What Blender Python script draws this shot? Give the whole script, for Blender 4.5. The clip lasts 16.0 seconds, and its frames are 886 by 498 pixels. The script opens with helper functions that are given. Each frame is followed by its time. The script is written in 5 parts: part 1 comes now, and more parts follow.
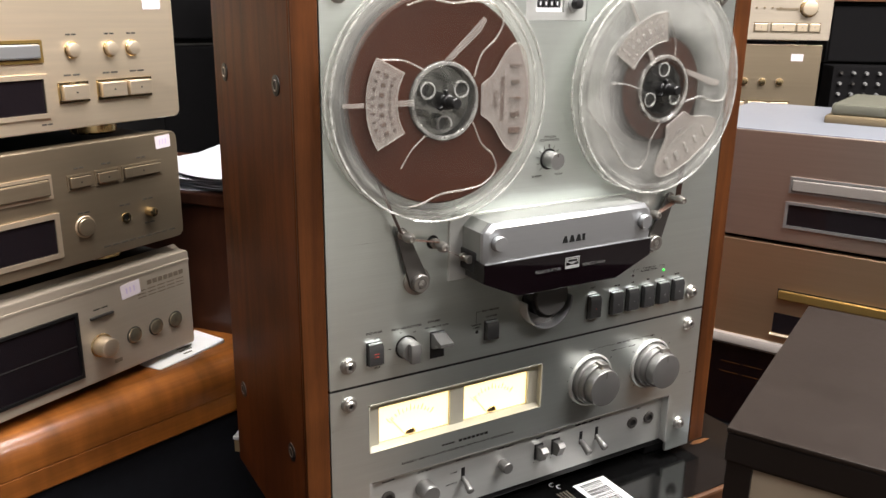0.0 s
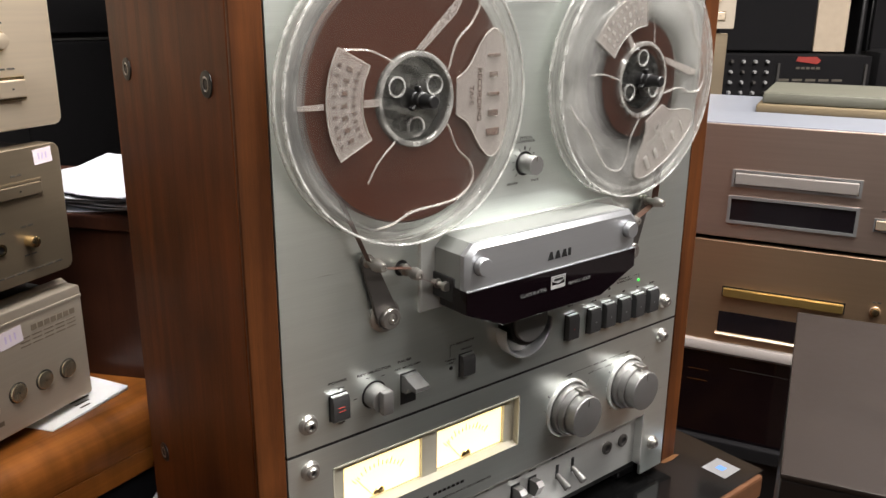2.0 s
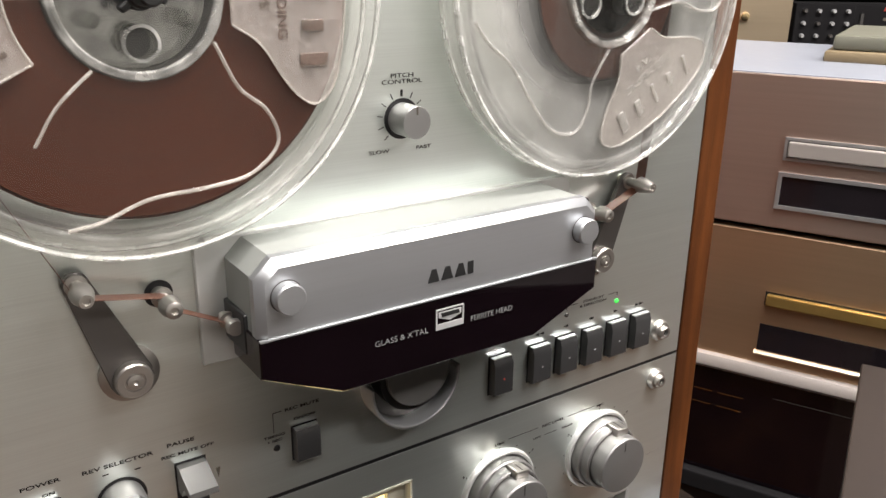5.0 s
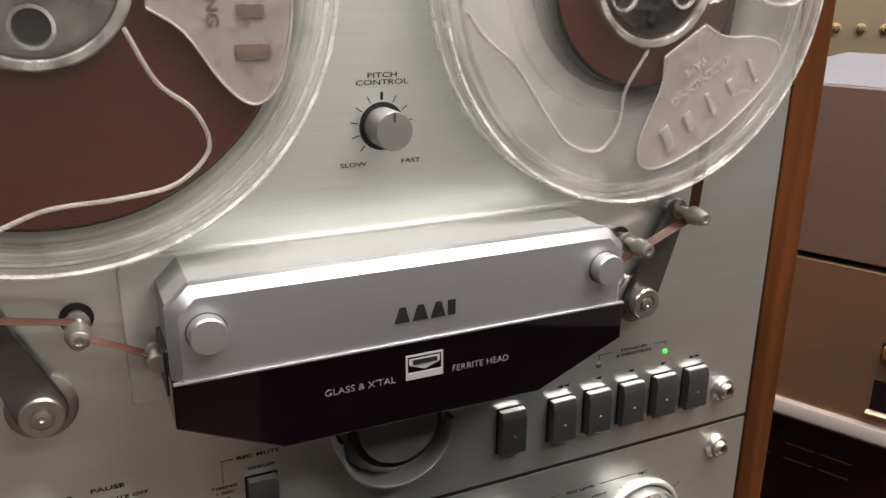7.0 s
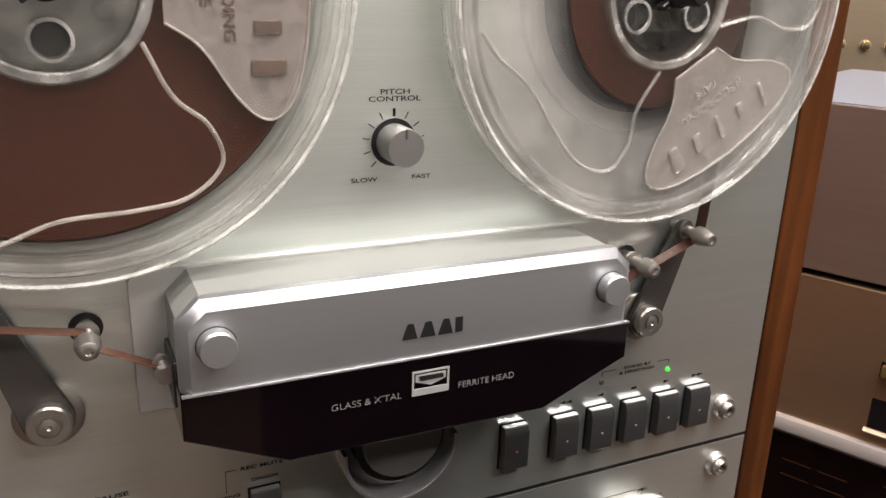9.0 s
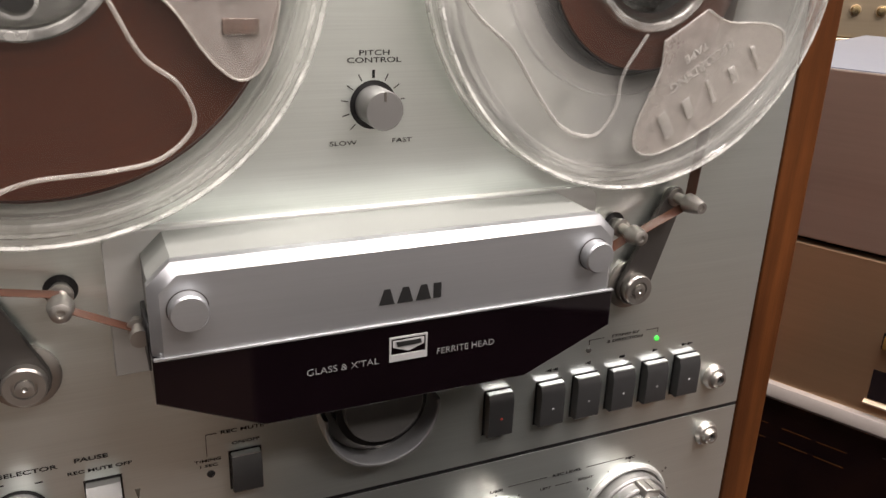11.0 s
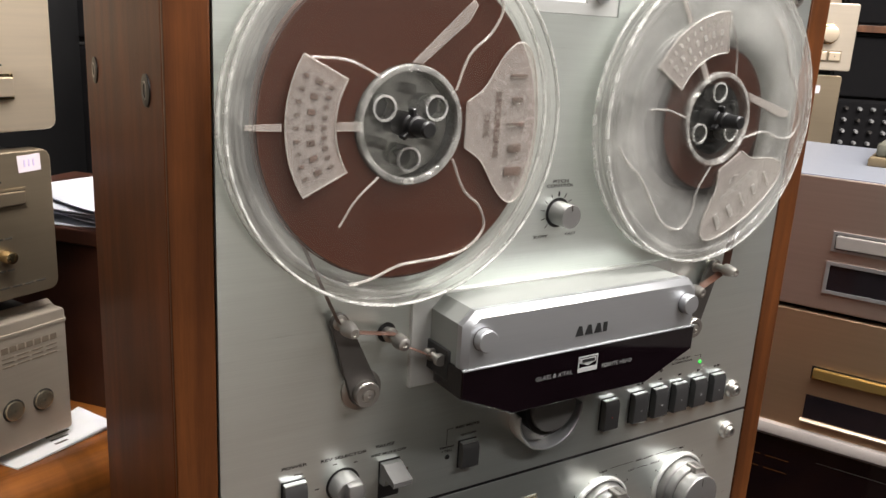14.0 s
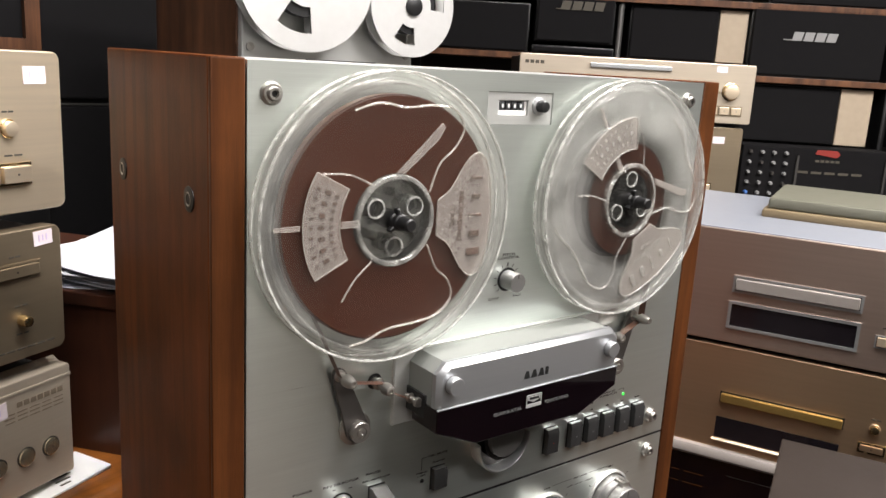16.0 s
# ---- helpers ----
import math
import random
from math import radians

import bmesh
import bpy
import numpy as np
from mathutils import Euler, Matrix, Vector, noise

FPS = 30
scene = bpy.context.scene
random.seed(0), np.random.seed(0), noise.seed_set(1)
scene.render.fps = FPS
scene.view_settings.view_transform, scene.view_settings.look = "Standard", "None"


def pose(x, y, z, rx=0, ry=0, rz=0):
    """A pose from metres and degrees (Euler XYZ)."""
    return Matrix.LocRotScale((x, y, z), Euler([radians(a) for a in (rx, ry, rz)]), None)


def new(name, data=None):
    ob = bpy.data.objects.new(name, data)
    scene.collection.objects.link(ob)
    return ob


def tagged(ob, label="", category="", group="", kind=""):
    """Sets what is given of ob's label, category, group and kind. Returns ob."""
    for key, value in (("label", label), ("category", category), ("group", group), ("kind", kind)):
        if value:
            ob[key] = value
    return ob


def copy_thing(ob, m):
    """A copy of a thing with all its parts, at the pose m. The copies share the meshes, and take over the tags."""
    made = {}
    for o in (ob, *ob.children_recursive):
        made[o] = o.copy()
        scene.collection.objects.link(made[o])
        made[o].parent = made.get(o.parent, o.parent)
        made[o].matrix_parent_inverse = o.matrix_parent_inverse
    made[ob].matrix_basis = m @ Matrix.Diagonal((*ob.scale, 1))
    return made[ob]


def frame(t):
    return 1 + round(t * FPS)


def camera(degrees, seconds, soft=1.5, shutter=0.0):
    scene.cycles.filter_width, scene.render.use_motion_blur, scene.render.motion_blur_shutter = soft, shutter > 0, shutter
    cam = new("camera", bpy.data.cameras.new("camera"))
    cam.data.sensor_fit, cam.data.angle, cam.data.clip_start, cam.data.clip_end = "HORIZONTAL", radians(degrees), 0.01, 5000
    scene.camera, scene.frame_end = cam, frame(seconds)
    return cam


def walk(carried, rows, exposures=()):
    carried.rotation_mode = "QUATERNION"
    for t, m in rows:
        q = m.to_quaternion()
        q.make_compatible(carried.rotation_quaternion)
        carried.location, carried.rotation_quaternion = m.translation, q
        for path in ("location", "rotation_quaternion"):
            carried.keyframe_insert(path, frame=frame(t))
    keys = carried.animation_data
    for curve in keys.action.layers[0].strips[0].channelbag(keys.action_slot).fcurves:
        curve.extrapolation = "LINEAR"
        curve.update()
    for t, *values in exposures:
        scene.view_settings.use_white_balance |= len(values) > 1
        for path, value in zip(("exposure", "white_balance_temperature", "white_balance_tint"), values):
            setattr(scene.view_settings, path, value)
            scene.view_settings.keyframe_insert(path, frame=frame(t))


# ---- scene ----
cam = camera(56.9, 16.0)
METRES, EYE, TILT, LEAN, TURN = 0.936, 1.2546, 0.0, 0.0, -30.4
ROWS = [
    (0.0, 0.0026, 0.0, 0.0009, 0.41, -16.53, -0.75),
    (0.5, -0.0194, 0.0502, -0.0018, -1.35, -16.83, -0.31),
    (1.0, -0.0496, 0.0871, -0.0037, -4.58, -16.82, -0.4),
    (1.5, -0.0598, 0.0967, -0.0102, -6.71, -17.33, -0.09),
    (2.0, -0.0617, 0.1135, -0.01, -8.63, -16.77, -0.5),
    (2.5, -0.0695, 0.1346, 0.0036, -8.6, -16.29, -0.88),
    (3.0, -0.0758, 0.1535, 0.0041, -7.5, -17.14, -1.82),
    (3.5, -0.0728, 0.1907, -0.0229, -10.44, -17.16, -1.74),
    (4.0, -0.0541, 0.2177, -0.0309, -12.46, -17.31, -1.52),
    (4.5, 0.0247, 0.2849, -0.047, -8.48, -18.59, -1.17),
    (7.0, 0.1433, 0.3963, -0.0709, 5.38, -18.38, -0.51),
    (7.5, 0.1427, 0.4062, -0.0743, 6.8, -18.63, -0.74),
    (8.0, 0.1432, 0.4078, -0.0743, 6.7, -18.36, -1.38),
    (8.5, 0.1402, 0.4035, -0.0698, 6.1, -18.16, -1.84),
    (9.0, 0.139, 0.3963, -0.0651, 5.66, -18.25, -1.83),
    (11.5, 0.1537, 0.4007, -0.0673, 6.85, -20.74, -1.96),
    (12.0, 0.1469, 0.3776, -0.0633, 6.2, -20.1, -2.49),
    (12.5, 0.1373, 0.3539, -0.0556, 5.14, -18.8, -3.06),
    (13.0, 0.1117, 0.3204, -0.0445, 4.16, -17.5, -3.1),
    (13.5, 0.052, 0.2781, -0.0328, 0.46, -16.54, -3.27),
    (14.0, 0.0049, 0.2204, -0.021, -1.25, -15.1, -3.17),
    (14.5, -0.0443, 0.173, -0.0135, -4.88, -14.99, -3.55),
    (15.0, -0.0651, 0.1569, -0.0043, -7.39, -15.43, -3.77),
    (15.5, -0.053, 0.1401, 0.0133, -7.56, -14.43, -3.98),
    (16.0, -0.0304, 0.1154, 0.0322, -6.18, -12.87, -3.25),
]
walk(cam, [(t, pose(-0.412, -0.5265, EYE, TILT, LEAN, TURN) @ pose(METRES * x, METRES * y, METRES * z, 90 + pitch, roll, yaw)) for t, x, y, z, yaw, pitch, roll in ROWS], exposures=[(0.0, 0.06, 6600, 13), (3.9, 0.08, 6600, 13), (4.5, 0.36, 6600, 13), (6.8, -0.18, 6850, 18), (9.2, -0.17, 6850, 18), (11.5, -0.12, 6850, 18), (12.5, -0.03, 6850, 18), (13.5, 0.08, 6600, 13), (14.5, 0.0, 6600, 13), (16.0, 0.02, 6600, 13)])
import collections

# ---- light ----
world = bpy.data.worlds.new("room_air")
scene.world = world
world.use_nodes = True
world.node_tree.nodes["Background"].inputs[0].default_value = (0.9, 0.95, 1.0, 1)
world.node_tree.nodes["Background"].inputs[1].default_value = 0.02


def tube_lamp(x, y, z, length, power, rz=0.0, color=(1.0, 0.98, 0.95), width=0.22):
    """A ceiling fixture's light."""
    data = bpy.data.lights.new("ceiling_lamp_light", "AREA")
    data.shape, data.size, data.size_y = "RECTANGLE", length, width
    data.energy, data.color = power, color
    ob = new("ceiling_lamp_light", data)
    ob.matrix_basis = pose(x, y, z, 0, 0, rz)
    return ob


LAMPS = [(-0.9, -1.25, 0, 18.0), (0.80, -0.60, 0, 46.0), (1.0, -1.45, 0, 50.0), (0.05, -0.25, 0, 42.0), (2.2, 0.1, 90, 3.5), (-1.5, 1.6, 90, 7.0)]
for lx, ly, lr, lp in LAMPS:
    tube_lamp(lx, ly, 2.515, 1.2, lp, lr)


# ---- materials ----
def nodes_of(name):
    m = bpy.data.materials.new(name)
    m.use_nodes = True
    nt = m.node_tree
    return m, nt, nt.nodes["Principled BSDF"]


def mat(name, color, rough=0.5, metal=0.0, var=0.12, scale=40.0, stretch=(1, 1, 1), bump=0.0, spec=0.5, rvar=0.08, coat=0.0, color2=None):
    """A surface with grain at two scales: colour and gloss both vary."""
    m, nt, b = nodes_of(name)
    n, l = nt.nodes, nt.links
    tc = n.new("ShaderNodeTexCoord")
    mp = n.new("ShaderNodeMapping")
    mp.inputs["Scale"].default_value = stretch
    l.new(tc.outputs["Object"], mp.inputs[0])
    fine, broad = n.new("ShaderNodeTexNoise"), n.new("ShaderNodeTexNoise")
    fine.inputs["Scale"].default_value, fine.inputs["Detail"].default_value = scale, 5
    broad.inputs["Scale"].default_value, broad.inputs["Detail"].default_value = scale / 9, 3
    l.new(mp.outputs[0], fine.inputs["Vector"])
    l.new(mp.outputs[0], broad.inputs["Vector"])
    add = n.new("ShaderNodeMath")
    add.operation = "MULTIPLY_ADD"
    l.new(fine.outputs[0], add.inputs[0])
    add.inputs[1].default_value = 0.6
    half = n.new("ShaderNodeMath")
    half.operation = "MULTIPLY"
    half.inputs[1].default_value = 0.4
    l.new(broad.outputs[0], half.inputs[0])
    l.new(half.outputs[0], add.inputs[2])
    ramp = n.new("ShaderNodeMapRange")
    ramp.inputs[1].default_value, ramp.inputs[2].default_value = 0.3, 0.7
    l.new(add.outputs[0], ramp.inputs[0])
    mix = n.new("ShaderNodeMix")
    mix.data_type = "RGBA"
    dark = color2 or tuple(c * (1 - 2 * var) for c in color)
    mix.inputs[6].default_value, mix.inputs[7].default_value = (*dark, 1), (*color, 1)
    l.new(ramp.outputs[0], mix.inputs[0])
    l.new(mix.outputs[2], b.inputs["Base Color"])
    rr = n.new("ShaderNodeMapRange")
    rr.inputs[3].default_value, rr.inputs[4].default_value = max(0.02, rough - rvar), min(1, rough + rvar)
    l.new(add.outputs[0], rr.inputs[0])
    l.new(rr.outputs[0], b.inputs["Roughness"])
    b.inputs["Metallic"].default_value = metal
    b.inputs["Specular IOR Level"].default_value = spec
    b.inputs["Coat Weight"].default_value = coat
    b.inputs["Coat Roughness"].default_value = 0.12
    if bump:
        bp = n.new("ShaderNodeBump")
        bp.inputs["Strength"].default_value, bp.inputs["Distance"].default_value = bump, 0.0006
        l.new(add.outputs[0], bp.inputs["Height"])
        l.new(bp.outputs[0], b.inputs["Normal"])
    return m


def wood(name, light, dark, rough=0.35, along="z", scale=26.0, coat=0.25, figure=0.25):
    """Veneer: long grain along one axis, darker pores and broad bands."""
    m, nt, b = nodes_of(name)
    n, l = nt.nodes, nt.links
    tc, mp = n.new("ShaderNodeTexCoord"), n.new("ShaderNodeMapping")
    s = {"x": (0.05, 1, 1), "y": (1, 0.05, 1), "z": (1, 1, 0.05)}[along]
    mp.inputs["Scale"].default_value = s
    l.new(tc.outputs["Object"], mp.inputs[0])
    bands, pores = n.new("ShaderNodeTexNoise"), n.new("ShaderNodeTexNoise")
    bands.inputs["Scale"].default_value, bands.inputs["Detail"].default_value = scale, 4
    bands.inputs["Distortion"].default_value = 0.4
    pores.inputs["Scale"].default_value, pores.inputs["Detail"].default_value = scale * 14, 3
    for t in (bands, pores):
        l.new(mp.outputs[0], t.inputs["Vector"])
    r1 = n.new("ShaderNodeMapRange")
    r1.inputs[1].default_value, r1.inputs[2].default_value = 0.32, 0.68
    l.new(bands.outputs[0], r1.inputs[0])
    mul = n.new("ShaderNodeMath")
    mul.operation = "MULTIPLY_ADD"
    mul.inputs[1].default_value, mul.inputs[2].default_value = 0.7, -0.35
    l.new(pores.outputs[0], mul.inputs[0])
    add = n.new("ShaderNodeMath")
    add.use_clamp = True
    l.new(r1.outputs[0], add.inputs[0])
    l.new(mul.outputs[0], add.inputs[1])
    mix = n.new("ShaderNodeMix")
    mix.data_type = "RGBA"
    mix.inputs[6].default_value, mix.inputs[7].default_value = (*dark, 1), (*light, 1)
    l.new(add.outputs[0], mix.inputs[0])
    # broad cross figure, as in sliced veneer
    m2, fig, fr, tone = n.new("ShaderNodeMapping"), n.new("ShaderNodeTexNoise"), n.new("ShaderNodeMapRange"), n.new("ShaderNodeVectorMath")
    m2.inputs["Scale"].default_value = {"x": (1, 0.25, 0.25), "y": (0.25, 1, 0.25), "z": (0.8, 0.8, 0.5)}[along]
    fig.inputs["Scale"].default_value, fig.inputs["Detail"].default_value = 38.0, 4
    fr.inputs[1].default_value, fr.inputs[2].default_value = 0.3, 0.7
    fr.inputs[3].default_value, fr.inputs[4].default_value = 1 - figure, 1 + figure
    tone.operation = "SCALE"
    l.new(tc.outputs["Object"], m2.inputs[0])
    l.new(m2.outputs[0], fig.inputs["Vector"])
    l.new(fig.outputs[0], fr.inputs[0])
    l.new(mix.outputs[2], tone.inputs[0])
    l.new(fr.outputs[0], tone.inputs["Scale"])
    l.new(tone.outputs[0], b.inputs["Base Color"])
    b.inputs["Roughness"].default_value = rough
    b.inputs["Specular IOR Level"].default_value = 0.3
    b.inputs["Coat Weight"].default_value = coat
    b.inputs["Coat Roughness"].default_value = 0.22
    bp = n.new("ShaderNodeBump")
    bp.inputs["Strength"].default_value, bp.inputs["Distance"].default_value = 0.25, 0.0003
    l.new(pores.outputs[0], bp.inputs["Height"])
    l.new(bp.outputs[0], b.inputs["Normal"])
    return m


def wound(name, light, dark):
    """The face of a wound tape: thin rings of turns round the hub, barely uneven."""
    m, nt, b = nodes_of(name)
    n, l = nt.nodes, nt.links
    tc, sep, sq, no, mix, rr = n.new("ShaderNodeTexCoord"), n.new("ShaderNodeVectorMath"), n.new("ShaderNodeVectorMath"), n.new("ShaderNodeTexNoise"), n.new("ShaderNodeMix"), n.new("ShaderNodeMapRange")
    sep.operation, sep.inputs[1].default_value = "MULTIPLY", (1, 0, 1)
    sq.operation = "LENGTH"
    no.noise_dimensions = "1D"
    no.inputs["Scale"].default_value, no.inputs["Detail"].default_value = 420.0, 4
    mix.data_type = "RGBA"
    mix.inputs[6].default_value, mix.inputs[7].default_value = (*dark, 1), (*light, 1)
    rr.inputs[3].default_value, rr.inputs[4].default_value = 0.36, 0.46
    l.new(tc.outputs["Object"], sep.inputs[0])
    l.new(sep.outputs[0], sq.inputs[0])
    l.new(sq.outputs["Value"], no.inputs["W"])
    l.new(no.outputs[0], mix.inputs[0])
    l.new(no.outputs[0], rr.inputs[0])
    l.new(mix.outputs[2], b.inputs["Base Color"])
    l.new(rr.outputs[0], b.inputs["Roughness"])
    b.inputs["Specular IOR Level"].default_value = 0.35
    return m


def clear(name, haze=0.06, tint=(0.93, 0.94, 0.92), rough=0.06, milky=(0.8, 0.8, 0.76), patch=30.0, gloss=0.6, contrast=(0.35, 0.75), radial=None):
    """Clear plastic: see-through, with a gloss at grazing angles and an uneven white haze mixed in."""
    m, nt, b = nodes_of(name)
    n, l = nt.nodes, nt.links
    n.remove(b)
    out = n["Material Output"]
    tr, gl, df = n.new("ShaderNodeBsdfTransparent"), n.new("ShaderNodeBsdfGlossy"), n.new("ShaderNodeBsdfDiffuse")
    tr.inputs[0].default_value = (*tint, 1)
    gl.inputs["Roughness"].default_value = rough
    df.inputs[0].default_value = (*milky, 1)
    tc, no = n.new("ShaderNodeTexCoord"), n.new("ShaderNodeTexNoise")
    no.inputs["Scale"].default_value, no.inputs["Detail"].default_value = patch, 5
    l.new(tc.outputs["Object"], no.inputs["Vector"])
    rg = n.new("ShaderNodeMapRange")
    rg.inputs[1].default_value, rg.inputs[2].default_value = contrast
    rg.inputs[3].default_value, rg.inputs[4].default_value = haze * 0.4, haze * 1.6
    l.new(no.outputs[0], rg.inputs[0])
    m1, m2 = n.new("ShaderNodeMixShader"), n.new("ShaderNodeMixShader")
    if radial:
        ln, rm, mu = n.new("ShaderNodeVectorMath"), n.new("ShaderNodeMapRange"), n.new("ShaderNodeMath")
        ln.operation, mu.operation = "LENGTH", "MULTIPLY"
        rm.inputs[1].default_value, rm.inputs[2].default_value, rm.inputs[3].default_value = radial
        l.new(tc.outputs["Object"], ln.inputs[0])
        l.new(ln.outputs["Value"], rm.inputs[0])
        l.new(rm.outputs[0], mu.inputs[0])
        l.new(rg.outputs[0], mu.inputs[1])
        l.new(mu.outputs[0], m1.inputs[0])
    else:
        l.new(rg.outputs[0], m1.inputs[0])
    l.new(tr.outputs[0], m1.inputs[1])
    l.new(df.outputs[0], m1.inputs[2])
    fr = n.new("ShaderNodeFresnel")
    fr.inputs[0].default_value = 1.49
    mg = n.new("ShaderNodeMath")
    mg.operation = "MULTIPLY"
    mg.inputs[1].default_value = gloss
    l.new(fr.outputs[0], mg.inputs[0])
    l.new(mg.outputs[0], m2.inputs[0])
    l.new(m1.outputs[0], m2.inputs[1])
    l.new(gl.outputs[0], m2.inputs[2])
    l.new(m2.outputs[0], out.inputs[0])
    bp = n.new("ShaderNodeBump")
    bp.inputs["Strength"].default_value, bp.inputs["Distance"].default_value = 0.12, 0.0008
    l.new(no.outputs[0], bp.inputs["Height"])
    l.new(bp.outputs[0], gl.inputs["Normal"])
    return m


def glow(name, color, strength):
    m, nt, b = nodes_of(name)
    b.inputs["Base Color"].default_value = (*color, 1)
    b.inputs["Emission Color"].default_value = (*color, 1)
    b.inputs["Emission Strength"].default_value = strength
    return m


M_PANEL = mat("brushed_aluminium_panel", (0.805, 0.862, 0.825), 0.30, 0.92, 0.05, 1800, (0.012, 1, 1), 0.10, rvar=0.07)
M_HOUSING = mat("painted_silver_housing", (0.215, 0.225, 0.21), 0.55, 0.3, 0.03, 220, (0.05, 1, 1), 0.04)
M_STRIP = mat("grey_aluminium", (0.60, 0.61, 0.59), 0.4, 0.7, 0.04, 240, (0.03, 1, 1), 0.05)
M_SILVER = mat("satin_silver", (0.54, 0.555, 0.565), 0.40, 0.9, 0.04, 1800, (0.012, 1, 1), 0.06)
M_PLATE = mat("satin_cover_plate", (0.47, 0.485, 0.50), 0.40, 0.92, 0.03, 1800, (0.012, 1, 1), 0.02, rvar=0.04)
M_ROLLER = mat("grey_roller_face", (0.085, 0.083, 0.08), 0.5, 0.3, 0.08, 120)
M_LEVER = mat("dull_silver_lever", (0.13, 0.13, 0.125), 0.45, 0.4, 0.06, 200)
M_DULLRIM = mat("dull_grey_rim", (0.30, 0.27, 0.25), 0.55, 0.3, 0.08, 160, (0.05, 1, 1), 0.05)
M_GREENGREY = mat("grey_green_plastic", (0.112, 0.110, 0.083), 0.5, 0, 0.06, 60, bump=0.06)
M_BUFF = mat("buff_plastic", (0.16, 0.118, 0.064), 0.6, 0, 0.06, 60)
M_CHROME = mat("polished_steel", (0.45, 0.43, 0.40), 0.30, 0.92, 0.05, 200)
M_KNOB = mat("turned_aluminium", (0.27, 0.266, 0.26), 0.46, 0.85, 0.05, 60, rvar=0.05)
M_BUTTON = mat("grey_button", (0.075, 0.075, 0.076), 0.32, 0.75, 0.05, 150)
M_ARM = mat("dark_steel_arm", (0.13, 0.122, 0.115), 0.4, 0.8, 0.08, 90)
# strong light and dark mottle paints the glints inside the clear hub
M_WELL = mat("glint_mottled_well", (0.46, 0.46, 0.46), 0.16, 0.95, 0.42, 110, bump=0.5)
M_BLACK = mat("black_plastic", (0.007, 0.007, 0.0075), 0.4, 0.0, 0.2, 80)
M_GLOSSBLACK = mat("smoked_black_acrylic", (0.004, 0.002, 0.003), 0.07, 0.0, 0.2, 60, rvar=0.03)
M_INK = mat("black_ink", (0.012, 0.012, 0.012), 0.8, 0, 0.2, 300, spec=0.15)
M_WHITEINK = mat("white_ink", (0.75, 0.75, 0.75), 0.6, 0, 0.05, 300)
M_PALEINK = mat("pale_grey_ink", (0.27, 0.27, 0.27), 0.6, 0, 0.05, 300)
M_GREYINK = mat("grey_ink", (0.07, 0.06, 0.045), 0.7, 0, 0.1, 300)
M_FAINTINK = mat("faint_brown_ink", (0.20, 0.155, 0.11), 0.6, 0.2, 0.1, 300)
M_TURNED = mat("gilt_turned_key", (0.78, 0.68, 0.50), 0.24, 0.9, 0.06, 120)
M_DIMINK = mat("dim_silver_ink", (0.17, 0.17, 0.17), 0.6, 0, 0.08, 300)
M_WALNUT = wood("walnut_veneer", (0.116, 0.031, 0.0066), (0.062, 0.0165, 0.0040), 0.46, "z", 75, 0.0, 0.30)
M_WALNUT_EDGE = wood("walnut_edge", (0.090, 0.029, 0.0078), (0.044, 0.0135, 0.004), 0.42, "z", 90, 0.0, 0.25)
M_ORANGE = wood("golden_walnut", (0.31, 0.105, 0.020), (0.140, 0.043, 0.0085), 0.32, "x", 24, 0.5, 0.34)
for veneer in (M_WALNUT, M_WALNUT_EDGE):
    veneer.node_tree.nodes["Principled BSDF"].inputs["Specular IOR Level"].default_value = 0.16
M_REDWOOD = wood("dark_red_wood", (0.060, 0.020, 0.010), (0.028, 0.010, 0.006), 0.45, "z", 20)
M_ROSEWOOD = wood("rosewood_veneer", (0.16, 0.068, 0.032), (0.05, 0.022, 0.012), 0.4, "z", 34)
M_TAPE = wound("brown_tape_pack", (0.076, 0.0205, 0.0085), (0.056, 0.0150, 0.0066))
M_TAPE_STRIP = mat("brown_tape", (0.085, 0.032, 0.018), 0.3, 0.0, 0.1, 90)
# white haze past the tape pack paints the bright rim band
M_CLEAR = clear("clear_reel_plastic", 0.07, radial=(0.0758, 0.0800, 0.05), tint=(0.995, 0.995, 0.99), gloss=0.4)
# stronger outer haze paints the milky blur of a spinning reel
M_SPINHAZE = clear("spin_haze_reel_plastic", 0.12, radial=(0.0480, 0.0575, 0.05), tint=(0.995, 0.995, 0.99), gloss=0.45, patch=26, milky=(0.9, 0.9, 0.86))
M_RIM = clear("clear_reel_rim", 0.12, (0.98, 0.98, 0.97), rough=0.08, patch=60)
M_LINE = clear("milky_moulding", 0.22, (0.97, 0.95, 0.92), rough=0.2, patch=90, milky=(0.80, 0.76, 0.70), contrast=(0.2, 0.8))
M_FAINTLINE = clear("faint_milky_moulding", 0.16, (0.97, 0.96, 0.94), rough=0.2, patch=90, milky=(0.84, 0.83, 0.79), contrast=(0.2, 0.8))
M_EDGE = clear("clear_reel_edge", 0.34, rough=0.1, patch=120, milky=(0.86, 0.86, 0.82))
M_FROST = clear("frosted_reel_patch", 0.22, rough=0.3, patch=420, milky=(0.70, 0.63, 0.58), contrast=(0.1, 0.9))
# brown tint paints the shade along the embossed letters
M_MARK = clear("shade_tinted_mark", 0.52, rough=0.25, patch=150, milky=(0.16, 0.11, 0.09))
M_HUBRIM = clear("milky_hub_rim", 0.20, rough=0.12, patch=140, milky=(0.80, 0.79, 0.74), contrast=(0.3, 0.7))
M_HUB = clear("clear_hub_plastic", 0.03, rough=0.05, patch=80, gloss=1.0)
M_METER = glow("lit_meter_face", (1.0, 0.78, 0.37), 1.75)
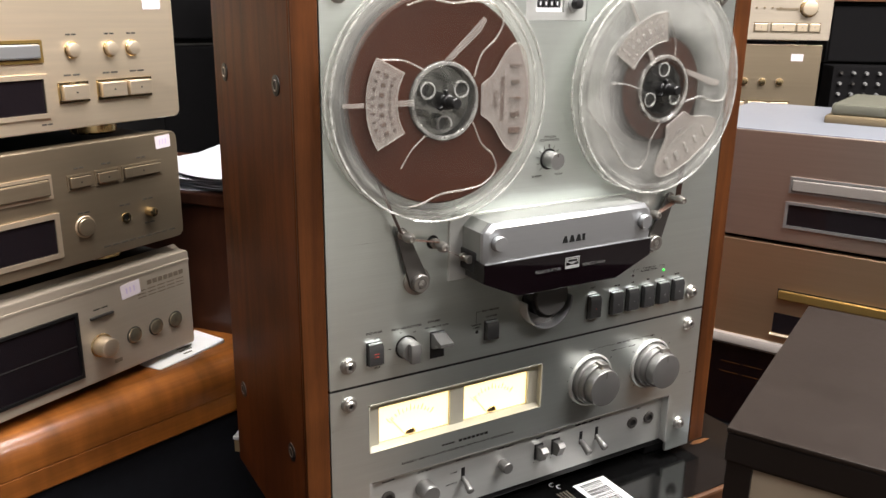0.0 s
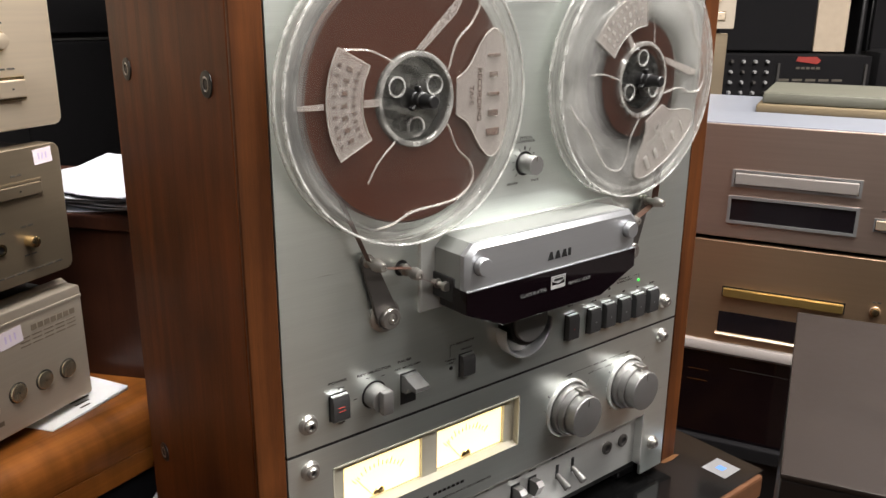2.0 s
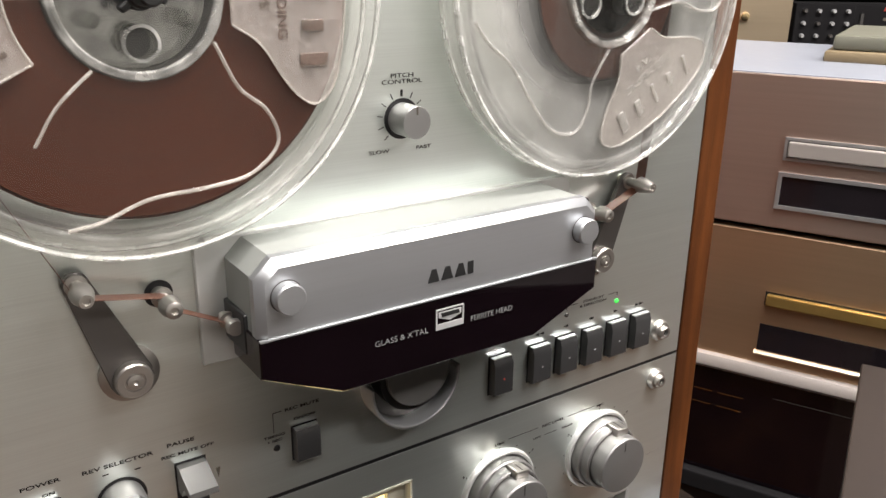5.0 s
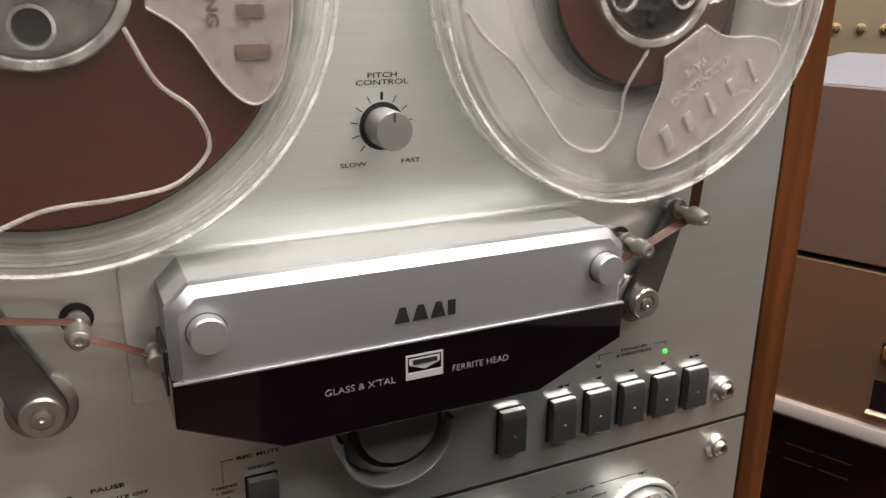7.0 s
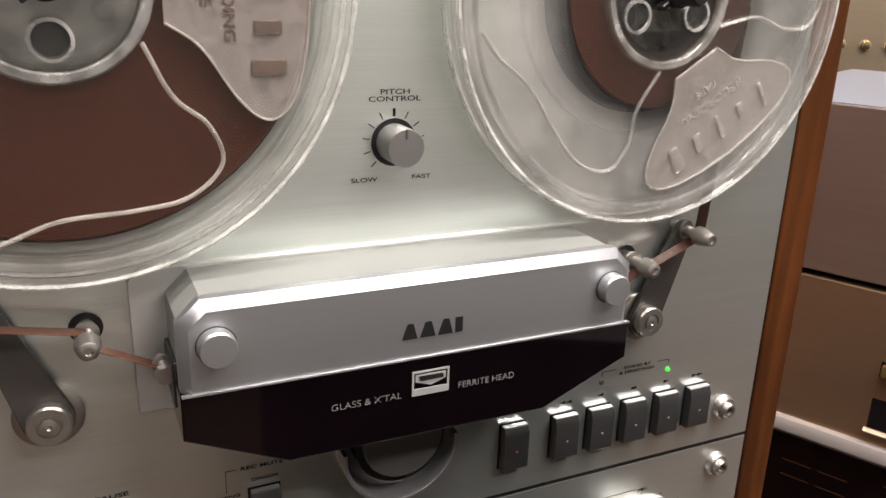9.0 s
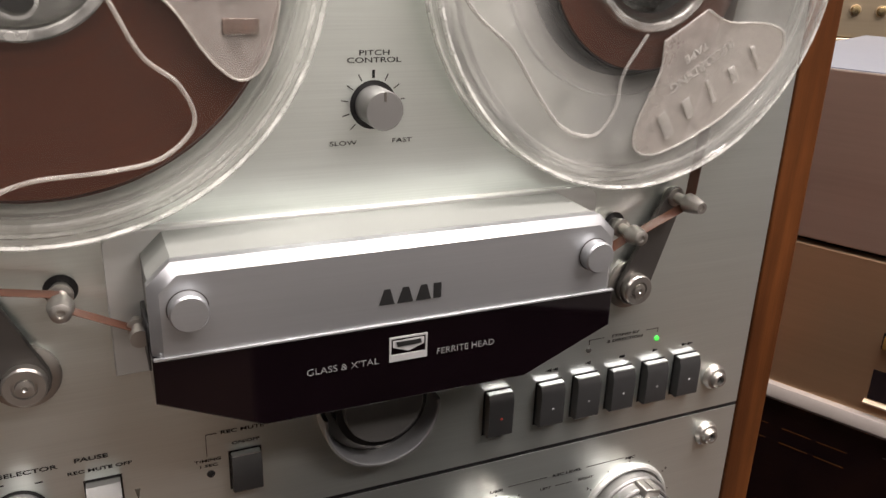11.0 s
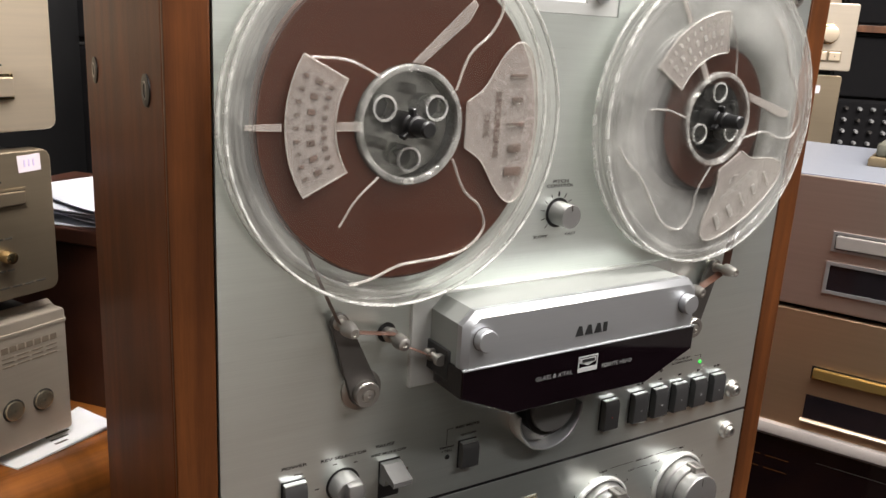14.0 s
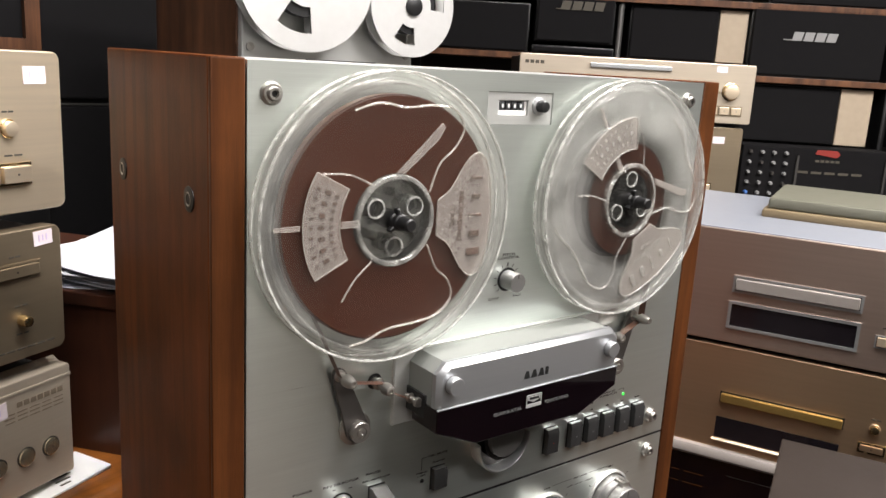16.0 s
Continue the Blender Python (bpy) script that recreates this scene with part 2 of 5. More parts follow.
M_METERSIDE = mat("cream_meter_surround", (0.44, 0.42, 0.34), 0.45, 0.2, 0.05, 120)
M_LED = glow("green_led", (0.03, 0.55, 0.06), 1.1)
M_RED = glow("red_pilot", (0.30, 0.035, 0.025), 0.05)
M_CHAMP = mat("champagne_aluminium", (0.85, 0.71, 0.53), 0.40, 0.85, 0.06, 260, (0.03, 1, 1), 0.05)
M_PALEGOLD = mat("pale_gold_aluminium", (0.52, 0.45, 0.36), 0.40, 0.55, 0.05, 260, (0.03, 1, 1), 0.05)
# M_CHAMP darkened: dim reflections of the lower fronts are put into the colour
M_CHAMP_D = mat("champagne_shade_toned", (0.385, 0.310, 0.215), 0.39, 0.85, 0.06, 240, (0.03, 1, 1), 0.05)
M_GOLD = mat("gold_trim", (0.66, 0.51, 0.28), 0.26, 1.0, 0.05, 140)
M_GOLDBAR = mat("bronze_gold_bar", (0.46, 0.31, 0.10), 0.36, 0.85, 0.06, 160)
M_BRONZE = mat("warm_grey_aluminium", (0.55, 0.425, 0.355), 0.33, 0.88, 0.06, 240, (0.03, 1, 1), 0.05)
M_TAN = mat("tan_aluminium", (0.61, 0.425, 0.27), 0.32, 0.90, 0.05, 240, (0.03, 1, 1), 0.05)
M_TOP = mat("pale_steel_lid", (0.22, 0.235, 0.27), 0.45, 0.25, 0.04, 120)
M_CASE = mat("dark_grey_case", (0.05, 0.048, 0.045), 0.45, 0.3, 0.12, 160)
M_DISPLAY = mat("dark_display_glass", (0.010, 0.008, 0.010), 0.08, 0, 0.2, 40, rvar=0.02)
# white paper dulled to blue-grey, the pile's shading put into the colour
M_PAPER = mat("shade_toned_paper", (0.52, 0.54, 0.59), 0.75, 0, 0.05, 60, bump=0.1)
M_LEAFLET = mat("bright_leaflet_paper", (0.88, 0.88, 0.88), 0.7, 0, 0.05, 60, bump=0.1)
M_STICKER = mat("price_sticker", (0.68, 0.60, 0.64), 0.7, 0, 0.04, 90)
M_PENCIL = mat("pen_blue_violet", (0.58, 0.48, 0.70), 0.7, 0, 0.1, 90)
M_PLATTER = mat("black_gloss_mat", (0.005, 0.005, 0.005), 0.12, 0, 0.3, 70, rvar=0.06)
M_TABLE = wood("brown_table_wood", (0.16, 0.07, 0.032), (0.07, 0.03, 0.015), 0.35, "x", 20)
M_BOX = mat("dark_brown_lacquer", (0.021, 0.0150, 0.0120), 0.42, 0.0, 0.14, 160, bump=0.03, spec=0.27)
# sides and slab edge, darker than the top skin
M_BOXSIDE = mat("darker_lacquer_side", (0.010, 0.007, 0.006), 0.4, 0, 0.15, 120)
M_CLOTH = mat("dark_speaker_cloth", (0.008, 0.009, 0.013), 0.9, 0, 0.3, 900, bump=0.5, spec=0.2)
M_GRILLE = mat("charcoal_grille", (0.0065, 0.0060, 0.0068), 0.9, 0, 0.25, 500, bump=0.4, spec=0.2)
M_BEIGE = mat("beige_baffle", (0.42, 0.34, 0.25), 0.6, 0, 0.06, 60)
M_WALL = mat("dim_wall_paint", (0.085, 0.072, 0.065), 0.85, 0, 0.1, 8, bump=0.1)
# unseen wall, kept pale as a reflector for the deck's panel
M_WALL_PALE = mat("pale_bounce_wall", (0.46, 0.45, 0.42), 0.85, 0, 0.06, 8, bump=0.1)
# unseen floor; dark brown dims and warms the panel's low reflections
M_FLOOR = wood("dark_brown_plank_floor", (0.075, 0.042, 0.025), (0.035, 0.02, 0.013), 0.55, "x", 6, 0.0)
M_CEIL = mat("white_ceiling", (0.62, 0.62, 0.60), 0.9, 0, 0.04, 10)
M_LIGHTBOX = glow("lit_diffuser", (1.0, 0.97, 0.92), 5.0)
M_BLUE = mat("blue_print", (0.08, 0.20, 0.55), 0.5, 0, 0.1, 60)
M_ORANGEINK = mat("orange_print", (0.12, 0.045, 0.010), 0.5, 0, 0.2, 60)
M_REDINK = mat("red_badge", (0.26, 0.022, 0.014), 0.6, 0, 0.1, 60)
M_ALU_REEL = mat("aluminium_reel", (0.74, 0.74, 0.73), 0.34, 0.6, 0.03, 120)


# ---- building helpers ----
def thing(name, m, label, category, group="", kind=""):
    ob = new(name)
    ob.empty_display_size = 0.02
    ob.matrix_basis = m
    return tagged(ob, label, category, group, kind)


def smooth(me, angle=35):
    for p in me.polygons:
        p.use_smooth = True
    me.set_sharp_from_angle(angle=radians(angle))
    # a broad flat face beside narrow bevels keeps its own normal
    beside = collections.defaultdict(list)
    for p in me.polygons:
        for k in p.edge_keys:
            beside[k].append(p.index)
    areas = [p.area for p in me.polygons]
    for p in me.polygons:
        near = [areas[i] for k in p.edge_keys for i in beside[k] if i != p.index]
        if near and areas[p.index] > 6 * max(sorted(near)[: max(1, len(near) - 1)]):
            p.use_smooth = False


def part(name, bm, material, parent, label="", world=False):
    """Links a bmesh as one mesh object under a thing or a part. world: its points are given in the world."""
    if world:
        m = Matrix.Identity(4)
        p = parent
        while p:
            m, p = p.matrix_basis @ m, p.parent
        bm.transform(m.inverted())
    bmesh.ops.recalc_face_normals(bm, faces=bm.faces)
    me = bpy.data.meshes.new(name)
    bm.to_mesh(me)
    bm.free()
    me.materials.append(material)
    smooth(me)
    ob = new(name, me)
    ob.parent = parent
    if label:
        ob["label"] = label
    return ob


def box(x0, x1, y0, y1, z0, z1, bevel=0.0, segs=2, bm=None):
    made = bm is None
    bm = bm or bmesh.new()
    vs = [bm.verts.new(c) for c in ((x0, y0, z0), (x1, y0, z0), (x1, y1, z0), (x0, y1, z0), (x0, y0, z1), (x1, y0, z1), (x1, y1, z1), (x0, y1, z1))]
    fs = [bm.faces.new([vs[i] for i in f]) for f in ((3, 2, 1, 0), (4, 5, 6, 7), (0, 1, 5, 4), (1, 2, 6, 5), (2, 3, 7, 6), (3, 0, 4, 7))]
    if bevel:
        es = list({e for f in fs for e in f.edges})
        bmesh.ops.bevel(bm, geom=es, offset=bevel, segments=segs, profile=0.5, affect="EDGES")
    return bm


def prism(points, y0, y1, bevel=0.0, bm=None, segs=2, above=-9.0):
    """A plate: an outline in x and z, from y0 (front) to y1."""
    bm = bm or bmesh.new()
    a = [bm.verts.new((x, y0, z)) for x, z in points]
    b = [bm.verts.new((x, y1, z)) for x, z in points]
    n = len(points)
    front = bm.faces.new(a)
    bm.faces.new(b[::-1])
    for i in range(n):
        bm.faces.new((a[i], b[i], b[(i + 1) % n], a[(i + 1) % n]))
    if bevel:
        bmesh.ops.bevel(bm, geom=[e for e in front.edges if max(v.co.z for v in e.verts) > above], offset=bevel, segments=segs, profile=0.5, affect="EDGES")
    return bm


def side_prism(points, x0, x1, bm=None):
    """A bar: an outline in y and z, from x0 to x1."""
    bm = bm or bmesh.new()
    a = [bm.verts.new((x0, y, z)) for y, z in points]
    b = [bm.verts.new((x1, y, z)) for y, z in points]
    n = len(points)
    bm.faces.new(a)
    bm.faces.new(b[::-1])
    for i in range(n):
        bm.faces.new((a[i], b[i], b[(i + 1) % n], a[(i + 1) % n]))
    return bm


def lathe(profile, cx, cz, segs=40, bm=None, a0=0.0, a1=360.0):
    """A turned piece on an axis along y: rows of radius and y."""
    bm = bm or bmesh.new()
    full = abs(a1 - a0 - 360) < 1e-6
    n = segs if full else segs + 1
    rings = []
    for r, y in profile:
        if r < 1e-6:
            rings.append([bm.verts.new((cx, y, cz))])
        else:
            rings.append([bm.verts.new((cx + r * math.cos(radians(a0 + (a1 - a0) * i / segs)), y, cz + r * math.sin(radians(a0 + (a1 - a0) * i / segs)))) for i in range(n)])
    for p, q in zip(rings, rings[1:]):
        for i in range(segs):
            j = (i + 1) % n
            if len(p) == 1 and len(q) == 1:
                continue
            if len(p) == 1:
                bm.faces.new((p[0], q[i], q[j]))
            elif len(q) == 1:
                bm.faces.new((p[i], q[0], p[j]))
            else:
                bm.faces.new((p[i], q[i], q[j], p[j]))
    return bm


def knob_profile(r, y0, y1, edge=0.0008):
    """A plain turned knob from the panel at y0 to its face at y1 (nearer)."""
    return [(r, y0), (r, y1 + edge), (r - edge * 0.35, y1 + edge * 0.3), (r - edge, y1), (0, y1)]


def tube(points, r, segs=8, bm=None):
    """A round wire along points in space."""
    bm = bm or bmesh.new()
    pts = [Vector(p) for p in points]
    rings = []
    for i, p in enumerate(pts):
        d = (pts[min(i + 1, len(pts) - 1)] - pts[max(i - 1, 0)]).normalized()
        s = d.orthogonal().normalized() if abs(d.y) > 0.9 else d.cross(Vector((0, 1, 0))).normalized()
        u = d.cross(s).normalized()
        rings.append([bm.verts.new(p + (s * math.cos(k * 2 * math.pi / segs) + u * math.sin(k * 2 * math.pi / segs)) * r) for k in range(segs)])
    for a, b in zip(rings, rings[1:]):
        for k in range(segs):
            bm.faces.new((a[k], b[k], b[(k + 1) % segs], a[(k + 1) % segs]))
    bm.faces.new(rings[0])
    bm.faces.new(rings[-1][::-1])
    return bm


def spline(points, steps=8):
    """Points on a smooth line through the given ones."""
    pts = [Vector(p) for p in points]
    pts = [2 * pts[0] - pts[1], *pts, 2 * pts[-1] - pts[-2]]
    out = []
    for i in range(1, len(pts) - 2):
        a, b, c, d = pts[i - 1:i + 3]
        for k in range(steps):
            t = k / steps
            out.append(0.5 * (2 * b + (c - a) * t + (2 * a - 5 * b + 4 * c - d) * t * t + (3 * b - a - 3 * c + d) * t ** 3))
    out.append(pts[-2])
    return out


def letters(text, x, z, y, size, parent, material=None, wide=1.3, align="CENTER", world=False, name="lettering", rz=0.0, bold=0.014):
    """Printed words on a face that looks along -y; x, z: the middle of the words' foot."""
    if wide >= 1.3:
        size, wide = size * 0.88, wide * 1.25
    cu = bpy.data.curves.new(name, "FONT")
    cu.body, cu.size, cu.align_x, cu.extrude, cu.offset = text, size, align, 0.00005, size * bold
    ob = bpy.data.objects.new(name, cu)
    me = bpy.data.meshes.new_from_object(ob)
    bpy.data.objects.remove(ob)
    bpy.data.curves.remove(cu)
    bm = bmesh.new()
    bm.from_mesh(me)
    bpy.data.meshes.remove(me)
    bm.transform(pose(x, y, z, 90, 0, 0) @ pose(0, 0, 0, 0, 0, rz) @ Matrix.Diagonal((wide, 1, 1, 1)))
    return part(name, bm, material or M_INK, parent, "", world)


def bars(x, z, y, width, height, count, parent, material=None, gap=0.3, world=False, name="print_bar"):
    """Writing that cannot be read: plain bars in a row."""
    bm = bmesh.new()
    w = width / (count + gap * (count - 1))
    for i in range(count):
        x0 = x + i * w * (1 + gap)
        box(x0, x0 + w, y - 0.0001, y + 0.0001, z, z + height, bm=bm)
    return part(name, bm, material or M_INK, parent, "", world)


# ---- the room ----
def room():
    x0, x1, y0, y1, h, w = -2.6, 3.4, -3.0, 3.2, 2.6, 0.12
    for name, b, m, label, cat in (
        ("floor", (x0 - w, x1 + w, y0 - w, y1 + w, -0.1, 0.0), M_FLOOR, "unseen dark brown floor, toned for the panel's reflection", "floor"),
        ("ceiling", (x0 - w, x1 + w, y0 - w, y1 + w, h, h + 0.1), M_CEIL, "plain pale shop ceiling", "ceiling"),
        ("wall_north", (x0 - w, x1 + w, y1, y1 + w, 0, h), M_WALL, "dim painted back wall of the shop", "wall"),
        ("wall_south", (x0 - w, x1 + w, y0 - w, y0, 0, h), M_WALL_PALE, "unseen wall behind the camera, pale to brighten the panel's reflection", "wall"),
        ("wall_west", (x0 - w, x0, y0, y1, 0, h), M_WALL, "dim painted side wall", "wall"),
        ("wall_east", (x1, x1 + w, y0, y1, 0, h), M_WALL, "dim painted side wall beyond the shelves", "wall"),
    ):
        ob = part(name, box(*b), m, None)
        tagged(ob, label, cat, kind="structure")
    for lx, ly, lr, lp in LAMPS:
        lamp = thing("ceiling_lamp", pose(lx, ly, 2.6, 0, 0, lr), "white fluorescent ceiling light with a lit diffuser", "ceiling lamp", "ceiling lights")
        part("housing", box(-0.64, 0.64, -0.13, 0.13, -0.05, 0, 0.004), M_CEIL, lamp)
        part("diffuser", box(-0.6, 0.6, -0.11, 0.11, -0.075, -0.05, 0.006), M_LIGHTBOX, lamp, "lit white diffuser")


room()

# ---- the tape deck ----
TOP, SEAM, BOT = 1.2803, 0.974, 0.8325
PL, PR = -0.2, 0.195
deck = thing("reel_to_reel_deck", pose(0, 0.09, 0.812), "silver reel-to-reel tape deck in a walnut case with lit meters", "tape deck")


def dp(name, bm, material, label="", parent=None):
    return part(name, bm, material, parent or deck, label, world=True)


def frame_plate(x0, x1, z0, z1, holes, y0, y1):
    """A plate with rectangular holes, as strips round them; holes: x0, x1, z0, z1."""
    bm = bmesh.new()
    xs = sorted({x0, x1, *(v for h in holes for v in h[:2])})
    zs = sorted({z0, z1, *(v for h in holes for v in h[2:])})
    grid = {}

    def vert(i, k, j):
        if (i, k, j) not in grid:
            grid[i, k, j] = bm.verts.new((xs[i], (y0, y1)[k], zs[j]))
        return grid[i, k, j]

    def solid(i, j):
        if not (0 <= i < len(xs) - 1 and 0 <= j < len(zs) - 1):
            return False
        cx, cz = (xs[i] + xs[i + 1]) / 2, (zs[j] + zs[j + 1]) / 2
        return not any(h[0] < cx < h[1] and h[2] < cz < h[3] for h in holes)

    for i in range(len(xs) - 1):
        for j in range(len(zs) - 1):
            if not solid(i, j):
                continue
            bm.faces.new([vert(*c) for c in ((i, 0, j), (i + 1, 0, j), (i + 1, 0, j + 1), (i, 0, j + 1))])
            bm.faces.new([vert(*c) for c in ((i, 1, j + 1), (i + 1, 1, j + 1), (i + 1, 1, j), (i, 1, j))])
            for di, dj, c in ((-1, 0, ((i, j), (i, j + 1))), (1, 0, ((i + 1, j + 1), (i + 1, j))), (0, -1, ((i + 1, j), (i, j))), (0, 1, ((i, j + 1), (i + 1, j + 1)))):
                if not solid(i + di, j + dj):
                    (a, b), (c2, d) = c
                    bm.faces.new((vert(a, 0, b), vert(a, 1, b), vert(c2, 1, d), vert(c2, 0, d)))
    return bm


def screw(x, z, r=0.0066, y=0.0):
    s = dp("screw", lathe([(r, y), (r, y - 0.0012), (r * 0.82, y - 0.003), (r * 0.62, y - 0.0032), (r * 0.6, y - 0.005), (r * 0.5, y - 0.0058), (0.0022, y - 0.0058), (0.0022, y - 0.0040), (0, y - 0.0040)], x, z, 24), M_CHROME, "bright cap screw with a hex socket")
    part("socket", lathe([(0.002, y - 0.0042), (0, y - 0.0042)], x, z, 6), M_BLACK, s, world=True)


def build_case():
    # the walnut case: two cheeks, top, bottom and back round the works
    for name, x0, x1 in (("side_panel", -0.2205, -0.2012), ("side_panel", 0.1962, 0.2155)):
        side = dp(name, box(x0, x1, 0.0035, 0.192, 0.824, 1.2815, 0.0012), M_WALNUT, "walnut-veneered case side")
        part("front_edge", box(x0, x1, -0.0005, 0.0034, 0.824, 1.2813, 0.0009), M_WALNUT_EDGE, side, "lighter reddish walnut front edge", world=True)
    dp("case_top", box(-0.201, 0.196, 0.004, 0.19, 1.2685, 1.2802, 0.001), M_STRIP, "pale metal case top")
    dp("case_bottom", box(-0.201, 0.196, 0.012, 0.19, 0.8245, 0.834, 0.001), M_BLACK)
    dp("back_panel", box(-0.201, 0.196, 0.18, 0.19, 0.834, 1.268), M_BLACK)
    for x in (-0.17, 0.165):
        for y in (0.03, 0.165):
            dp("foot", box(x - 0.013, x + 0.013, y - 0.013, y + 0.013, 0.812, 0.8245, 0.002), M_BLACK, "black rubber foot")
    for y, z in ((0.032, 1.201), (0.16, 1.201), (0.032, 0.913), (0.161, 0.912)):
        bm = lathe([(0.0075, 0), (0.0073, 0.0005), (0.006, 0.0008), (0.0045, 0.0004), (0.0042, 0.0002), (0.003, 0.0002), (0.0024, 0.0008), (0, 0.0008)], 0, 0, 24)
        bm.transform(pose(-0.2205, y, z) @ pose(0, 0, 0, 0, 0, 90))
        s = dp("side_screw", bm, M_BLACK, "nickel-plated case screw in a cup washer")
        bm = lathe([(0.0044, 0.0010), (0.0038, 0.0014), (0.0032, 0.0010)], 0, 0, 24)
        bm.transform(pose(-0.2205, y, z) @ pose(0, 0, 0, 0, 0, 90))
        part("bright_rim", bm, M_CHROME, s, world=True)
        bm = lathe([(0.0074, 0.0009), (0.0046, 0.0012)], 0, 0, 24)
        bm.transform(pose(-0.2205, y, z) @ pose(0, 0, 0, 0, 0, 90))
        part("groove", bm, M_BLACK, s, world=True)
    # the upper panel, one plate, and the lower with the meter window and the recessed strip
    dp("upper_panel", frame_plate(PL, PR, SEAM + 0.0008, TOP, [(-0.0325, 0.0265, 1.246, 1.268)], 0.0, 0.003), M_PANEL, "brushed aluminium front panel")
    dp("lower_panel", frame_plate(PL, PR, BOT, SEAM - 0.0014, [(-0.1680, 0.0008, 0.9126, 0.9552), (-0.1675, 0.163, BOT - 0.01, 0.8858)], 0.0, 0.003), M_PANEL, "brushed aluminium lower panel")
    dp("seam_gap", box(PL, PR, 0.0002, 0.0028, SEAM - 0.0013, SEAM + 0.0007), M_BLACK, "dark gap between the two panels")
    dp("panel_backing", box(PL, PR, 0.012, 0.014, BOT, TOP - 0.002), M_BLACK)
    for x, z in ((-0.1863, 1.2630), (0.1754, 1.2652), (-0.1847, 0.9928), (-0.1846, 0.9605), (0.1761, 0.9931), (0.1770, 0.9600), (0.1773, 0.8514), (-0.1850, 0.8510)):
        screw(x, z)


def build_counter():
    c = dp("tape_counter", frame_plate(-0.0322, 0.0262, 1.2463, 1.2677, [(-0.0225, 0.0042, 1.2523, 1.2627)], 0.0006, 0.004), M_STRIP, "grey tape counter with four black digit wheels")
    part("window_frame", frame_plate(-0.0222, 0.0039, 1.2526, 1.2624, [(-0.0208, 0.0016, 1.2556, 1.2618)], 0.0022, 0.005), M_WHITEINK, c, world=True)
    part("window_back", box(-0.0225, 0.0042, 0.0052, 0.006, 1.2523, 1.2627), M_WHITEINK, c, world=True)
    for i in range(4):
        x = -0.0201 + i * 0.0054
        w = part("digit_wheel", lathe([(0, x), (0.004, x), (0.004, x + 0.0042), (0, x + 0.0042)], 0, 0, 16), M_BLACK, c)
        w.data.transform(c.matrix_basis.inverted() @ deck.matrix_basis.inverted() @ pose(0, 0.0058, 1.2587) @ pose(0, 0, 0, 0, 0, -90))
        digit = bars(x + 0.0015, 1.2574, 0.0017, 0.0013, 0.0026, 1, c, M_WHITEINK, world=True)
        digit.name = "digit"
    b = part("reset_button", lathe(knob_profile(0.0040, 0.0006, -0.0070, 0.001), 0.0138, 1.2588, 20), M_BLACK, c, "black push button", world=True)
    part("collar", lathe([(0.0062, 0.0006), (0.0062, -0.0006), (0.0043, -0.0012)], 0.0138, 1.2588, 24), M_SILVER, b, world=True)


def build_pitch():
    x, z = -0.0042, 1.1373
    dp("pitch_recess", lathe([(0.0087, -0.0002), (0.0, -0.0002)], x, z, 32), M_BLACK)
    k = dp("pitch_knob", lathe([(0.0069, -0.0003), (0.0069, -0.0119), (0.0066, -0.0124), (0, -0.0126)], x, z, 36), M_KNOB, "satin silver pitch knob")
    part("pointer", box(x - 0.0003, x + 0.0003, -0.0129, -0.0124, z + 0.0034, z + 0.0067), M_GREYINK, k, world=True)
    for i in range(11):
        a = radians(225 - 27 * i)
        r0, r1 = (0.0094, 0.0120 if i != 5 else 0.0122)
        bm = box(r0, r1, -0.0002, 0.0001, -0.00016 if i != 5 else -0.0005, 0.00016 if i != 5 else 0.0005)
        bm.transform(pose(x, 0, z) @ Matrix.Rotation(-a, 4, "Y"))
        dp("scale_mark", bm, M_INK)
    for t, tx, tz in (("PITCH", -0.0039, 1.1546), ("CONTROL", -0.0040, 1.1521), ("SLOW", -0.0155, 1.1233), ("FAST", 0.0068, 1.1233)):
        letters(t, tx, tz, -0.0002, 0.0029 if tz > 1.14 else 0.0025, deck, world=True, wide=1.3, bold=0.002)


def push_button(x0, x1, z0, z1, red=None, depth=0.0065, name="push_button", label="grey push button with a bevelled top"):
    dp("button_slot", box(x0 - 0.0007, x1 + 0.0007, -0.0002, 0.0002, z0 - 0.0007, z1 + 0.0007), M_BLACK)
    b = dp(name, side_prism([(0.0, z0), (-depth * 0.8, z0), (-depth, z0 + 0.001), (-depth, z1 - 0.0035), (-depth * 0.72, z1), (0, z1)], x0, x1), M_BUTTON, label)
    if red is not None:
        part("pilot", lathe([(0.0006, -depth - 0.0002), (0, -depth - 0.0004)], (x0 + x1) / 2, (z0 + z1) / 2 - 0.001, 12), red, b, world=True)
    part("bright_edge", box(x0 + 0.0002, x1 - 0.0002, -depth * 0.75, -depth * 0.2, z1 - 0.0001, z1 + 0.0005), M_SILVER, b, world=True)
    return b


